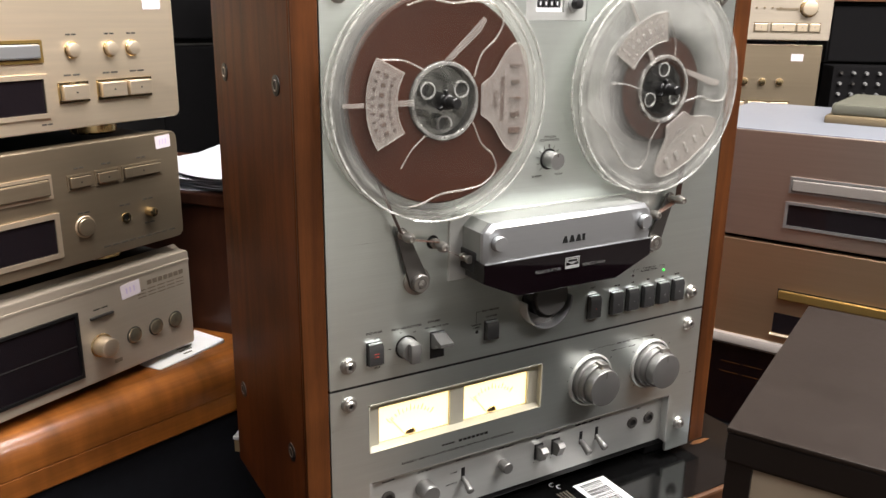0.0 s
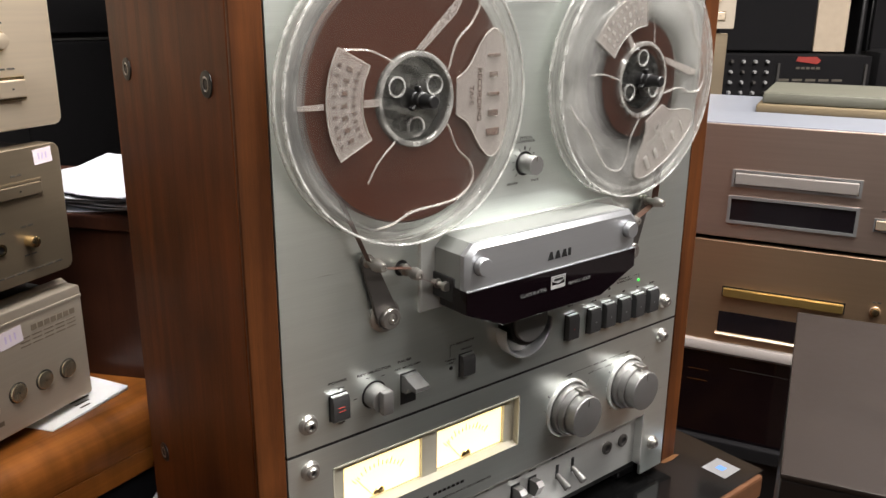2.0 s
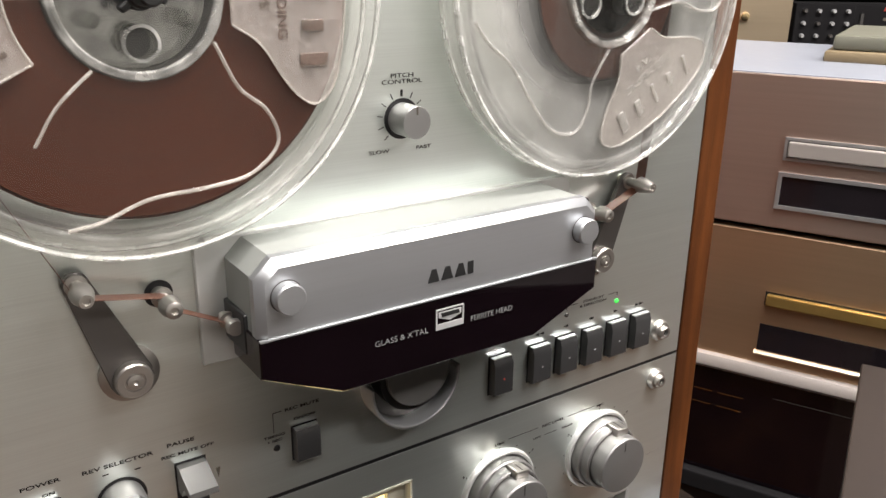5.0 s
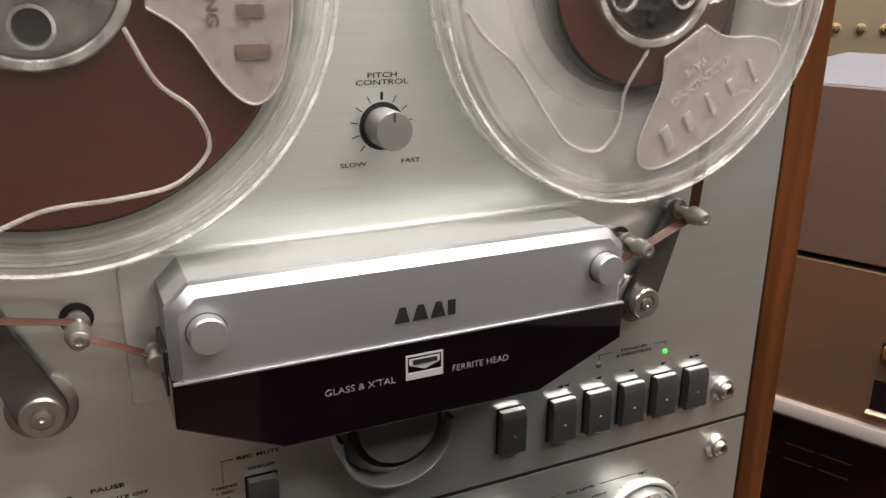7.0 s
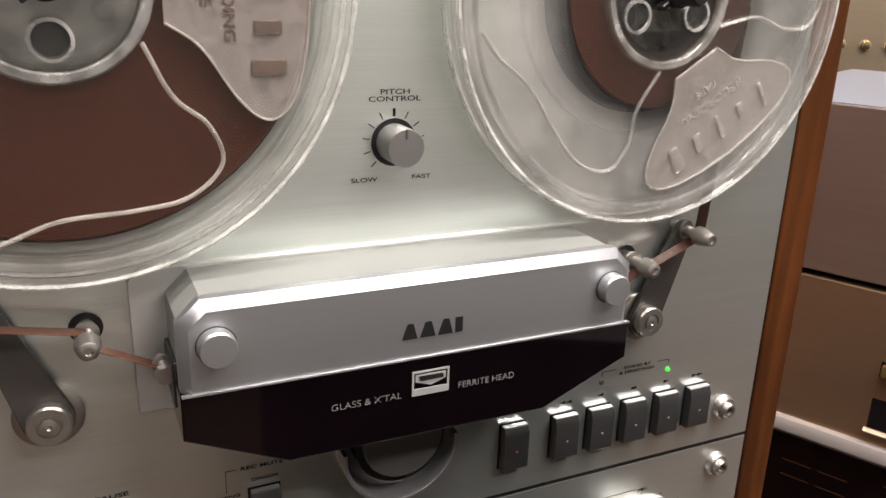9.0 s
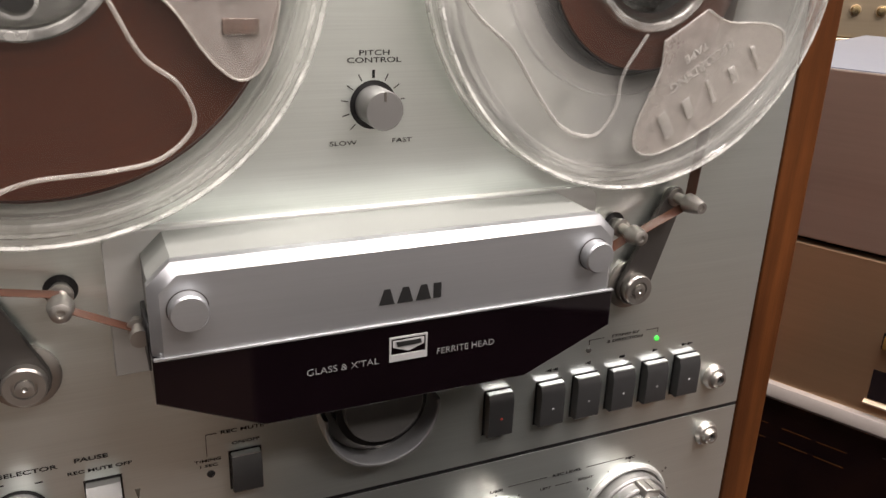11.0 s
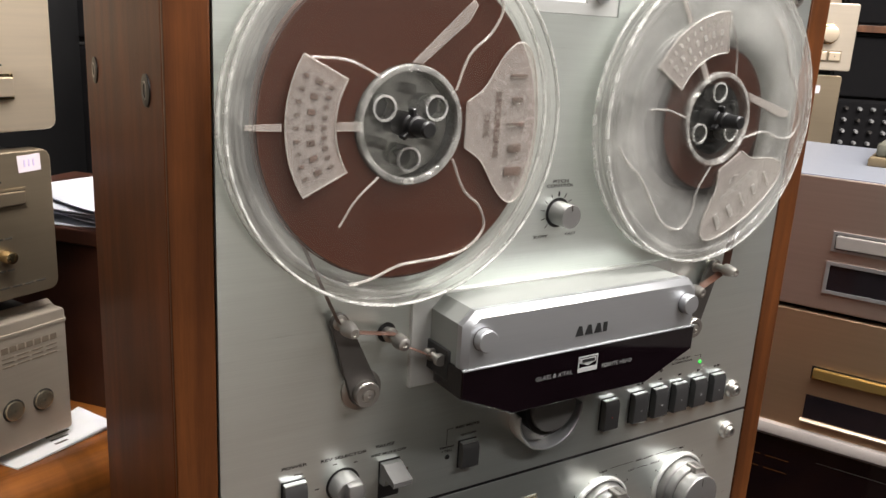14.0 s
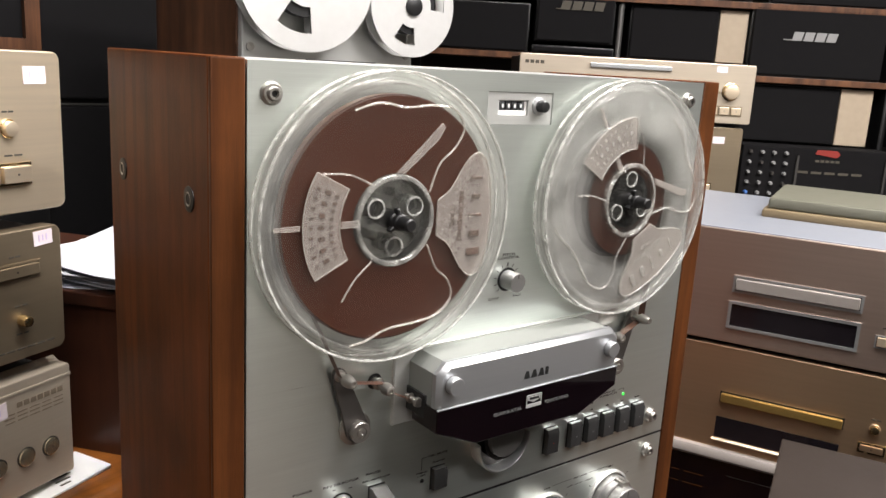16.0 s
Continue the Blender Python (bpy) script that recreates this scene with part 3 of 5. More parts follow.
def build_transport():
    push_button(0.0476, 0.0594, 0.9890, 1.0098, M_RED, 0.0052)
    for i in range(5):
        x = 0.0735 + i * 0.0191
        push_button(x, x + 0.0121, 0.9886, 1.0092, M_PALEINK, 0.0052)
    # signs over the keys
    for i, kind in enumerate(("ll", "l", "s", "r", "rr")):
        cx, z = 0.0804 + i * 0.0190, 1.0147
        bm = bmesh.new()
        if kind == "s":
            box(cx - 0.0015, cx + 0.0015, -0.0002, 0.0001, z - 0.0006, z + 0.0006, bm=bm)
        else:
            s = -1 if "l" in kind else 1
            for k in range(len(kind)):
                o = cx + (k - (len(kind) - 1) / 2) * 0.0034
                prism([(o - s * 0.0016, z - 0.0008), (o + s * 0.0016, z), (o - s * 0.0016, z + 0.0008)], -0.0002, 0.0001, bm=bm)
        dp("key_sign", bm, M_INK)
    dp("indicator_led", lathe([(0.0013, 0), (0.0012, -0.0006), (0, -0.0011)], 0.1372, 1.0209, 20), M_LED, "green lit direction indicator")
    dp("indicator_led", lathe([(0.0013, 0), (0.0012, -0.0006), (0, -0.0011)], 0.0992, 1.0213, 20), M_ARM, "unlit direction indicator")
    letters("STAND BY", 0.1187, 1.0258, -0.0002, 0.0021, deck, world=True, wide=1.4)
    letters("& DIRECTION", 0.1187, 1.0233, -0.0002, 0.0021, deck, world=True, wide=1.4)
    for b in ((0.0992, 0.1068, 1.0262, 1.0264), (0.0991, 0.0994, 1.0240, 1.0264), (0.1305, 0.1372, 1.0262, 1.0264), (0.1371, 0.1373, 1.0244, 1.0264)):
        dp("guide_line", box(b[0], b[1], -0.0002, 0.0001, b[2], b[3]), M_INK)
    letters("REC", 0.0525, 1.0165, -0.0002, 0.002, deck, world=True, wide=1.4)


def build_left_switches():
    b = push_button(-0.1686, -0.1568, 0.9900, 1.0072, None, 0.0055, "power_switch", "grey power switch with a red mark")
    part("pilot", box(-0.1650, -0.1606, -0.0058, -0.0054, 0.9997, 1.0001), M_RED, b, world=True)
    part("pilot", box(-0.1650, -0.1606, -0.0058, -0.0054, 0.9972, 0.9976), M_RED, b, world=True)
    letters("POWER", -0.1623, 1.0148, -0.0002, 0.0026, deck, world=True, wide=1.4)
    letters("ON", -0.1600, 1.0100, -0.0002, 0.0019, deck, world=True, wide=1.4)
    letters("OFF", -0.1600, 0.9856, -0.0002, 0.0019, deck, world=True, wide=1.4)
    # reverse selector
    x, z = -0.1347, 0.9982
    dp("selector_recess", lathe([(0.0098, -0.0002), (0, -0.0002)], x, z, 32), M_BLACK)
    k = dp("selector_knob", lathe([(0.0085, -0.0003), (0.0085, -0.010), (0.0080, -0.0112), (0, -0.0113)], x, z, 32), M_KNOB, "satin silver selector knob with a flat grip")
    part("grip", box(x - 0.0042, x + 0.0042, -0.0168, -0.011, z - 0.0083, z + 0.0083, 0.0014), M_KNOB, k, world=True)
    letters("REV SELECTOR", -0.1345, 1.0140, -0.0002, 0.0026, deck, world=True, wide=1.4)
    for ax, az in ((-0.1495, 0.999), (-0.1395, 1.0110), (-0.1275, 1.0095)):
        dp("position_mark", box(ax - 0.0012, ax + 0.0012, -0.0002, 0.0001, az, az + 0.0004), M_INK)
    # pause lever
    dp("lever_slot", box(-0.1135, -0.1005, -0.0002, 0.0002, 0.9835, 1.0065), M_BLACK)
    dp("pause_lever", side_prism([(0, 1.0055), (-0.0045, 1.0060), (-0.0075, 1.0042), (-0.0165, 1.0012), (-0.0165, 0.9984), (-0.0080, 0.9985), (-0.0050, 0.9935), (0, 0.9930)], -0.1128, -0.1012), M_LEVER, "silver pause lever")
    letters("PAUSE", -0.1100, 1.0148, -0.0002, 0.0026, deck, world=True, wide=1.4)
    letters("REC MUTE OFF", -0.1075, 1.0100, -0.0002, 0.0021, deck, world=True, wide=1.4)
    dp("pause_sign", prism([(-0.0968, 0.9985), (-0.0958, 0.9935), (-0.0948, 0.9985)], -0.0002, 0.0001), M_GREYINK)
    # recording mute
    push_button(-0.0616, -0.0504, 0.9900, 1.0060, None, 0.005)
    letters("REC MUTE", -0.0565, 1.0150, -0.0002, 0.0023, deck, world=True, wide=1.4)
    letters("ON/OFF", -0.0555, 1.0095, -0.0002, 0.0019, deck, world=True, wide=1.4)
    letters("TIMING", -0.0700, 1.0040, -0.0002, 0.0019, deck, world=True, wide=1.4)
    letters("1 SEC", -0.0700, 1.0016, -0.0002, 0.0019, deck, world=True, wide=1.4)
    for b in ((-0.0703, -0.0701, 1.0062, 1.0158), (-0.0703, -0.0660, 1.0156, 1.0158)):
        dp("guide_line", box(b[0], b[1], -0.0002, 0.0001, b[2], b[3]), M_INK)
    dp("timing_lamp", lathe([(0.0016, 0), (0.0013, -0.0006), (0, -0.001)], -0.0692, 0.9982, 16), M_BLACK, "dark timing lamp")


def build_head_cover():
    # base plate on the panel, the silver housing over the heads and the smoked front
    h = dp("head_cover", prism([(-0.0984, 1.0478), (0.0930, 1.0478), (0.0930, 1.0966), (0.0890, 1.1004), (-0.0940, 1.1004), (-0.0984, 1.0966)], -0.0032, 0.0, 0.0006), M_STRIP, "silver head cover with a smoked black lower front")
    outline = [(-0.0876, 1.0692), (0.0806, 1.0692), (0.0806, 1.0922), (0.0732, 1.0994), (-0.0802, 1.0994), (-0.0876, 1.0922)]
    part("housing", prism([(x * 0.992 - 0.00003, z - 0.0003 if z > 1.07 else z) for x, z in outline], -0.0305, -0.0012), M_HOUSING, h, world=True)
    part("front_plate", prism(outline, -0.0370, -0.0300, 0.0032, segs=1, above=1.085), M_PLATE, h, "satin silver front plate", world=True)
    black = [(-0.0880, 1.0690), (-0.0880, 1.0538), (-0.0548, 1.0390), (0.0440, 1.0386), (0.0806, 1.0541), (0.0806, 1.0690)]
    part("smoked_cover", prism(black, -0.0374, -0.0100, 0.0006, segs=1), M_GLOSSBLACK, h, "smoked black acrylic lower cover", world=True)
    part("seam_line", box(-0.0876, 0.0806, -0.0377, -0.036, 1.0688, 1.0694), M_SILVER, h, world=True)
    for x in (-0.0764, 0.0700):
        k = part("cover_knob", lathe([(0.0060, -0.0366), (0.0060, -0.0414), (0.0055, -0.0421), (0, -0.0422)], x, 1.0850, 32), M_PLATE, h, "round silver fixing knob", world=True)
        part("shadow_gap", lathe([(0.0064, -0.0372), (0.0056, -0.0372)], x, 1.0850, 32), M_ARM, k, world=True)
    # name badge: four plain dark blocks
    x = -0.0148
    for w in (0.0056, 0.0058, 0.0056, 0.0028):
        part("name_badge", prism([(x, 1.0766), (x + w, 1.0766), (x + w * 0.72, 1.0822), (x + w * 0.34, 1.0822)] if w != 0.0028 else [(x, 1.0766), (x + w, 1.0766), (x + w, 1.0822), (x, 1.0822)], -0.0373, -0.0368), M_INK, h, world=True)
        x += w + 0.0010
    letters("GLASS & X'TAL", -0.0276, 1.0548, -0.0376, 0.0035, h, M_DIMINK, world=True, wide=1.10, bold=-0.012)
    letters("FERRITE HEAD", 0.0184, 1.0546, -0.0376, 0.0035, h, M_DIMINK, world=True, wide=1.03, bold=-0.012)
    part("emblem", frame_plate(-0.0110, 0.0032, 1.0546, 1.0640, [(-0.0103, 0.0025, 1.0572, 1.0633)], -0.0377, -0.0373), M_PALEINK, h, world=True)
    part("emblem_shape", prism([(-0.0097, 1.0626), (0.0019, 1.0626), (0.0019, 1.0601), (-0.0039, 1.0581), (-0.0097, 1.0601)], -0.0377, -0.0373), M_PALEINK, h, world=True)
    part("emblem_shape", prism([(-0.0086, 1.0621), (0.0006, 1.0621), (0.0010, 1.0604), (-0.0080, 1.0602)], -0.0379, -0.0376), M_INK, h, world=True)
    # pinch roller cup under the cover
    cx, cz = -0.0028, 1.0165
    dp("roller_cup", lathe([(0.0228, 0.0), (0.0228, -0.0102), (0.0232, -0.0108), (0.0241, -0.0108), (0.0245, -0.0102), (0.0245, 0.0), (0.0228, 0.0)], cx, cz, 36, a0=176, a1=364), M_SILVER, "half-round silver roller guard")
    dp("roller_well", lathe([(0.0227, -0.0006), (0, -0.0006)], cx, cz, 36), M_ARM, "dark floor of the roller guard")
    dp("roller_collar", lathe([(0.0190, -0.0006), (0.0190, -0.0110), (0.0160, -0.0112)], cx - 0.001, cz + 0.005, 36), M_BLACK)
    dp("pinch_roller", lathe([(0.0163, 0.0), (0.0163, -0.0140), (0.0158, -0.0146), (0, -0.0146)], cx - 0.0012, cz + 0.006, 36), M_ROLLER, "dark rubber pinch roller")
    # tape slot at the heads' sides
    for x0, x1 in ((-0.0884, -0.0862), (0.0792, 0.0814)):
        part("tape_slot", box(x0, x1, -0.0240, -0.0020, 1.0585, 1.0750, 0.0005, 1), M_BLACK, h, "dark tape slot", world=True)
        part("side_gap", box(x0 + 0.0017 if x0 < 0 else x0, x1 if x0 < 0 else x1 - 0.0017, -0.0237, -0.0233, 1.0750, 1.0920), M_ARM, h, world=True)
    for x in (-0.0902, 0.0842):
        dp("inner_guide", lathe([(0.0020, -0.006), (0.0020, -0.010), (0.0034, -0.0102), (0.0034, -0.0118), (0.0020, -0.0120), (0.0020, -0.0178), (0.0034, -0.0180), (0.0030, -0.0205), (0, -0.0205)], x, 1.0690, 20), M_CHROME, "polished inner tape guide")


def guide_pin(x, z, tip=-0.0225, name="tape_guide"):
    return dp(name, lathe([(0.0030, 0.0), (0.0030, -0.004), (0.0040, -0.0044), (0.0040, -0.0062), (0.0024, -0.0066), (0.0024, -0.0132), (0.0041, -0.0136), (0.0041, -0.0155), (0.0032, -0.0200), (0.0024, tip), (0.0014, tip), (0.0012, tip + 0.001), (0, tip + 0.001)], x, z, 24), M_CHROME, "polished steel tape guide pin")


def build_arms():
    for sx, bx, tx in ((-1, -0.1262, -0.1410), (1, 0.1158, 0.1322)):
        bz, tz = 1.0521, 1.0923
        dp("arm_washer", lathe([(0.0112, 0.0), (0.0112, -0.0018), (0.0102, -0.0022), (0, -0.0022)], bx, bz, 36), M_CHROME, "round steel washer behind the arm")
        d = Vector((tx - bx, 0, tz - bz)).normalized()
        nrm = Vector((d.z, 0, -d.x))
        pts = []
        for k in range(9):
            a = math.pi * k / 8
            p = Vector((bx, 0, bz)) - d * 0.0082 * math.sin(a) + nrm * 0.0082 * math.cos(a)
            pts.append((p.x, p.z))
        for k in range(9):
            a = math.pi * k / 8
            p = Vector((tx, 0, tz)) + d * 0.0046 * math.sin(a) - nrm * 0.0046 * math.cos(a)
            pts.append((p.x, p.z))
        arm = dp("tension_arm", prism(pts, -0.0055, -0.0030, 0.0004, segs=1), M_ARM, "dark tapered steel tension arm")
        part("pivot_cap", lathe([(0.0070, -0.0050), (0.0070, -0.0088), (0.0064, -0.0096), (0.0040, -0.0096), (0.0038, -0.0088), (0.0031, -0.0088), (0.0028, -0.0100), (0.0010, -0.0102), (0, -0.0090)], bx, bz, 32), M_CHROME, arm, "turned steel pivot screw", world=True)
        guide_pin(tx, tz)
    for x in (-0.1121, 0.1050):
        dp("guide_hole", lathe([(0.0054, -0.0003), (0, -0.0003)], x, 1.0812, 28), M_BLACK)
        guide_pin(x, 1.0812, -0.0205)


def build_meters():
    m = dp("meter_window", frame_plate(-0.1679, 0.0007, 0.9127, 0.9551, [(-0.1562, -0.0903, 0.9152, 0.9476), (-0.0764, -0.0101, 0.9152, 0.9476)], 0.0060, 0.0085), M_METERSIDE, "pair of lit level meters in a recessed cream window")
    part("window_sill", side_prism([(0.0, 0.9127), (0.0060, 0.9127), (0.0060, 0.9151)], -0.1678, 0.0006), M_METERSIDE, m, world=True)
    for b in ((-0.1679, -0.1668, 0.9128, 0.9551), (-0.0004, 0.0007, 0.9128, 0.9551)):
        part("window_side", box(b[0], b[1], -0.0004, 0.0055, b[2], b[3]), M_METERSIDE, m, world=True)
    part("window_top", box(-0.1678, 0.0006, -0.0004, 0.0055, 0.9541, 0.9551), M_METERSIDE, m, world=True)
    for x0, x1 in ((-0.1562, -0.0903), (-0.0764, -0.0101)):
        f = part("meter_face", box(x0, x1, 0.0090, 0.0096, 0.9152, 0.9476), M_METER, m, "warm glowing meter face", world=True)
        cx, cz = (x0 + x1) / 2 - 0.003, 0.9100
        for i in range(13):
            a = radians(132 - 7.0 * i)
            bm = box(0.0275, 0.0305 if i % 3 else 0.0325, 0.0086, 0.0089, -0.00022, 0.00022)
            bm.transform(pose(cx, 0, cz) @ Matrix.Rotation(-a, 4, "Y"))
            part("scale_mark", bm, M_GREYINK, f, world=True)
        bm = box(0.008, 0.031, 0.0082, 0.0085, -0.0002, 0.0002)
        bm.transform(pose(cx, 0, cz) @ Matrix.Rotation(-radians(128), 4, "Y"))
        part("needle", bm, M_GREYINK, f, world=True)
        part("needle_hub", lathe([(0.0048, 0.0086), (0.0040, 0.0078), (0, 0.0074)], cx, 0.9165, 24, a0=0, a1=180), M_GOLD, f, world=True)


def build_level_knobs():
    for x, title in ((0.0564, "LINE"), (0.1310, "MIC")):
        z = 0.9268
        dp("knob_base", lathe([(0.0250, 0.0), (0.0250, -0.0012), (0.0240, -0.0024), (0.0228, -0.0024), (0.0222, -0.0006)], x, z, 56), M_STRIP, "polished ring round a level knob")
        k = dp("level_knob", lathe([(0.0215, -0.0004), (0.0215, -0.0066), (0.0208, -0.0074), (0.0197, -0.0074), (0.0195, -0.0080)], x, z, 56), M_KNOB, "double turned aluminium level knob")
        part("upper_ring", lathe([(0.0195, -0.0076), (0.0195, -0.0122), (0.0188, -0.0128), (0.0177, -0.0128), (0.0175, -0.0118)], x, z, 56), M_KNOB, k, world=True)
        part("front_knob", lathe([(0.0172, -0.0118), (0.0172, -0.0215), (0.0167, -0.0222), (0.0158, -0.0224), (0, -0.0224)], x, z, 56), M_KNOB, k, world=True)
        part("groove", lathe([(0.0189, -0.0071), (0.0189, -0.0081)], x, z, 48), M_ARM, k, world=True)
        part("groove", lathe([(0.0177, -0.0123), (0.0177, -0.0133)], x, z, 48), M_ARM, k, world=True)
        bm = box(-0.0045, 0.0045, -0.0172, -0.0075, 0.0155, 0.0212, 0.0008)
        bm.transform(pose(x, 0, z) @ Matrix.Rotation(radians(8), 4, "Y"))
        tab = part("grip_tab", bm, M_CHROME, k, "bright grip tab", world=True)
        bm = box(-0.0003, 0.0003, -0.0164, -0.0085, 0.02115, 0.0214)
        bm.transform(pose(x, 0, z) @ Matrix.Rotation(radians(8), 4, "Y"))
        part("index_line", bm, M_ARM, tab, world=True)
        part("index_line", box(x - 0.0002, x + 0.0002, -0.0227, -0.0223, z + 0.010, z + 0.0158), M_ARM, k, world=True)
        for i in range(11):
            a = radians(225 - 27 * i)
            bm = lathe([(0.00042, -0.0002), (0, -0.0002)], x + 0.0268 * math.cos(a), z + 0.0268 * math.sin(a), 8)
            dp("scale_dot", bm, M_INK)
            if i % 2 == 1 and i in (3, 5, 7):
                letters(str(i), x + 0.0292 * math.cos(a), z + 0.0292 * math.sin(a) - 0.0008, -0.0002, 0.0021, deck, world=True)
        letters(title, x, 0.9555, -0.0002, 0.0022, deck, world=True, wide=1.4)
    letters("REC LEVEL", 0.0945, 0.9560, -0.0002, 0.0023, deck, world=True, wide=1.4)
    letters("LEFT", 0.0830, 0.9500, -0.0002, 0.0019, deck, world=True, wide=1.4)
    letters("RIGHT", 0.1055, 0.9500, -0.0002, 0.0019, deck, world=True, wide=1.4)
    for b in ((0.0625, 0.0835), (0.1055, 0.1270)):
        dp("guide_line", box(b[0], b[1], -0.0002, 0.0001, 0.9567, 0.9569), M_INK)
    dp("guide_line", box(0.0885, 0.0975, -0.0002, 0.0001, 0.9505, 0.9507), M_INK)


def build_lower_strip():
    y = 0.0085
    s = dp("control_strip", box(-0.1672, 0.1626, y, y + 0.003, 0.8330, 0.8852), M_STRIP, "recessed grey control strip")
    for b in ((-0.1675, -0.166), (0.1615, 0.163)):
        part("strip_end", box(b[0], b[1], 0.0, y, 0.833, 0.8855), M_STRIP, s, world=True)
    part("strip_top", box(-0.1675, 0.163, 0.0003, y, 0.8845, 0.8858), M_STRIP, s, world=True)

    def on(name, bm, m, label=""):
        return part(name, bm, m, s, label, world=True)

    # sockets, knobs, levers and keys on the strip
    for x in (-0.1476, 0.1222, 0.1440):
        on("jack", lathe([(0.0062, y), (0.0062, y - 0.0014), (0.0050, y - 0.0020), (0.0036, y - 0.0020), (0.0034, y)], x, 0.8615, 24), M_ARM, "dark steel jack socket")
        on("jack_hole", lathe([(0.0034, y - 0.0004), (0, y - 0.0004)], x, 0.8615, 16), M_BLACK)
    on("output_knob", lathe([(0.0082, y), (0.0082, y - 0.014), (0.0076, y - 0.0150), (0, y - 0.0150)], -0.1135, 0.8610, 32), M_KNOB, "satin silver output knob")
    on("timer_knob", lathe([(0.0052, y), (0.0052, y - 0.0095), (0.0046, y - 0.0102), (0, y - 0.0102)], -0.0325, 0.8600, 28), M_KNOB, "small silver timer knob")
    for x, dz in ((-0.0742, 0.0), (0.0575, 0.0), (0.0768, 0.0)):
        on("lever_slot", box(x - 0.0018, x + 0.0018, y - 0.0002, y + 0.0002, 0.8550 + dz, 0.8685 + dz), M_BLACK)
        bm = lathe([(0.0020, 0), (0.0032, -0.010), (0.0036, -0.0150), (0.0030, -0.0158), (0, -0.0158)], 0, 0, 20)
        bm.transform(pose(x, y, 0.8590 + dz, 26, 0, 0))
        on("toggle_lever", bm, M_KNOB, "silver toggle lever")
    for x in (0.0078, 0.0272):
        on("key_slot", box(x - 0.0050, x + 0.0050, y - 0.0002, y + 0.0002, 0.8535, 0.8695), M_BLACK)
        on("slide_key", side_prism([(y, 0.8675), (y - 0.008, 0.8685), (y - 0.0115, 0.8650), (y - 0.0070, 0.8550), (y, 0.8542)], x - 0.0034, x + 0.0034), M_KNOB, "silver rocker key")
        on("position_mark", lathe([(0.0006, y - 0.0002), (0, y - 0.0002)], x - 0.0050, 0.8510, 10), M_INK)
    for t, x, z in (("PHONES", -0.1470, 0.8765), ("LINE OUT", -0.1130, 0.8760), ("MONITOR", -0.0745, 0.8765), ("TIMER START", -0.0300, 0.8755), ("TAPE", -0.0840, 0.8655), ("SOURCE", -0.0860, 0.8550), ("TAPE", 0.0085, 0.8745), ("SELECT", 0.0085, 0.8745), ("TAPE", 0.0270, 0.8745), ("SPEED", 0.0270, 0.8745), ("MIC", 0.1300, 0.8745)):
        letters(t, x, z, y - 0.0002, 0.0020, s, world=True, wide=1.4)
    bars(0.050, 0.8760, y - 0.0002, 0.030, 0.0012, 4, s, world=True)
    # printed lines under the meters; the model line is shown as bars
    letters("DIRECT DRIVE / AUTO REVERSE / BOTH-WAY RECORDING", -0.0835, 0.8945, -0.0002, 0.0027, deck, world=True, wide=1.42)
    bars(-0.1010, 0.9012, -0.0002, 0.0120, 0.0014, 4, deck, world=True)
    bars(-0.0845, 0.9010, -0.0002, 0.0290, 0.0022, 7, deck, world=True)


build_case()
build_counter()
build_pitch()
build_transport()
build_left_switches()
build_head_cover()
build_arms()
build_meters()
build_level_knobs()
build_lower_strip()


# ---- the reels and the tape ----
RY_BACK, RY_FRONT = -0.0065, -0.0165


def flange(y, nearer):
    """A clear disc with a stepped rim."""
    s = -1 if nearer else 1
    t = 0.0011
    return lathe([(0.0235, y), (0.0235, y + s * t), (0.0822, y + s * t), (0.0830, y + s * (t + 0.0006)), (0.0846, y + s * (t + 0.0006)), (0.0852, y + s * t), (0.0872, y + s * t), (0.0872, y), (0.0235, y)], 0, 0, 96)


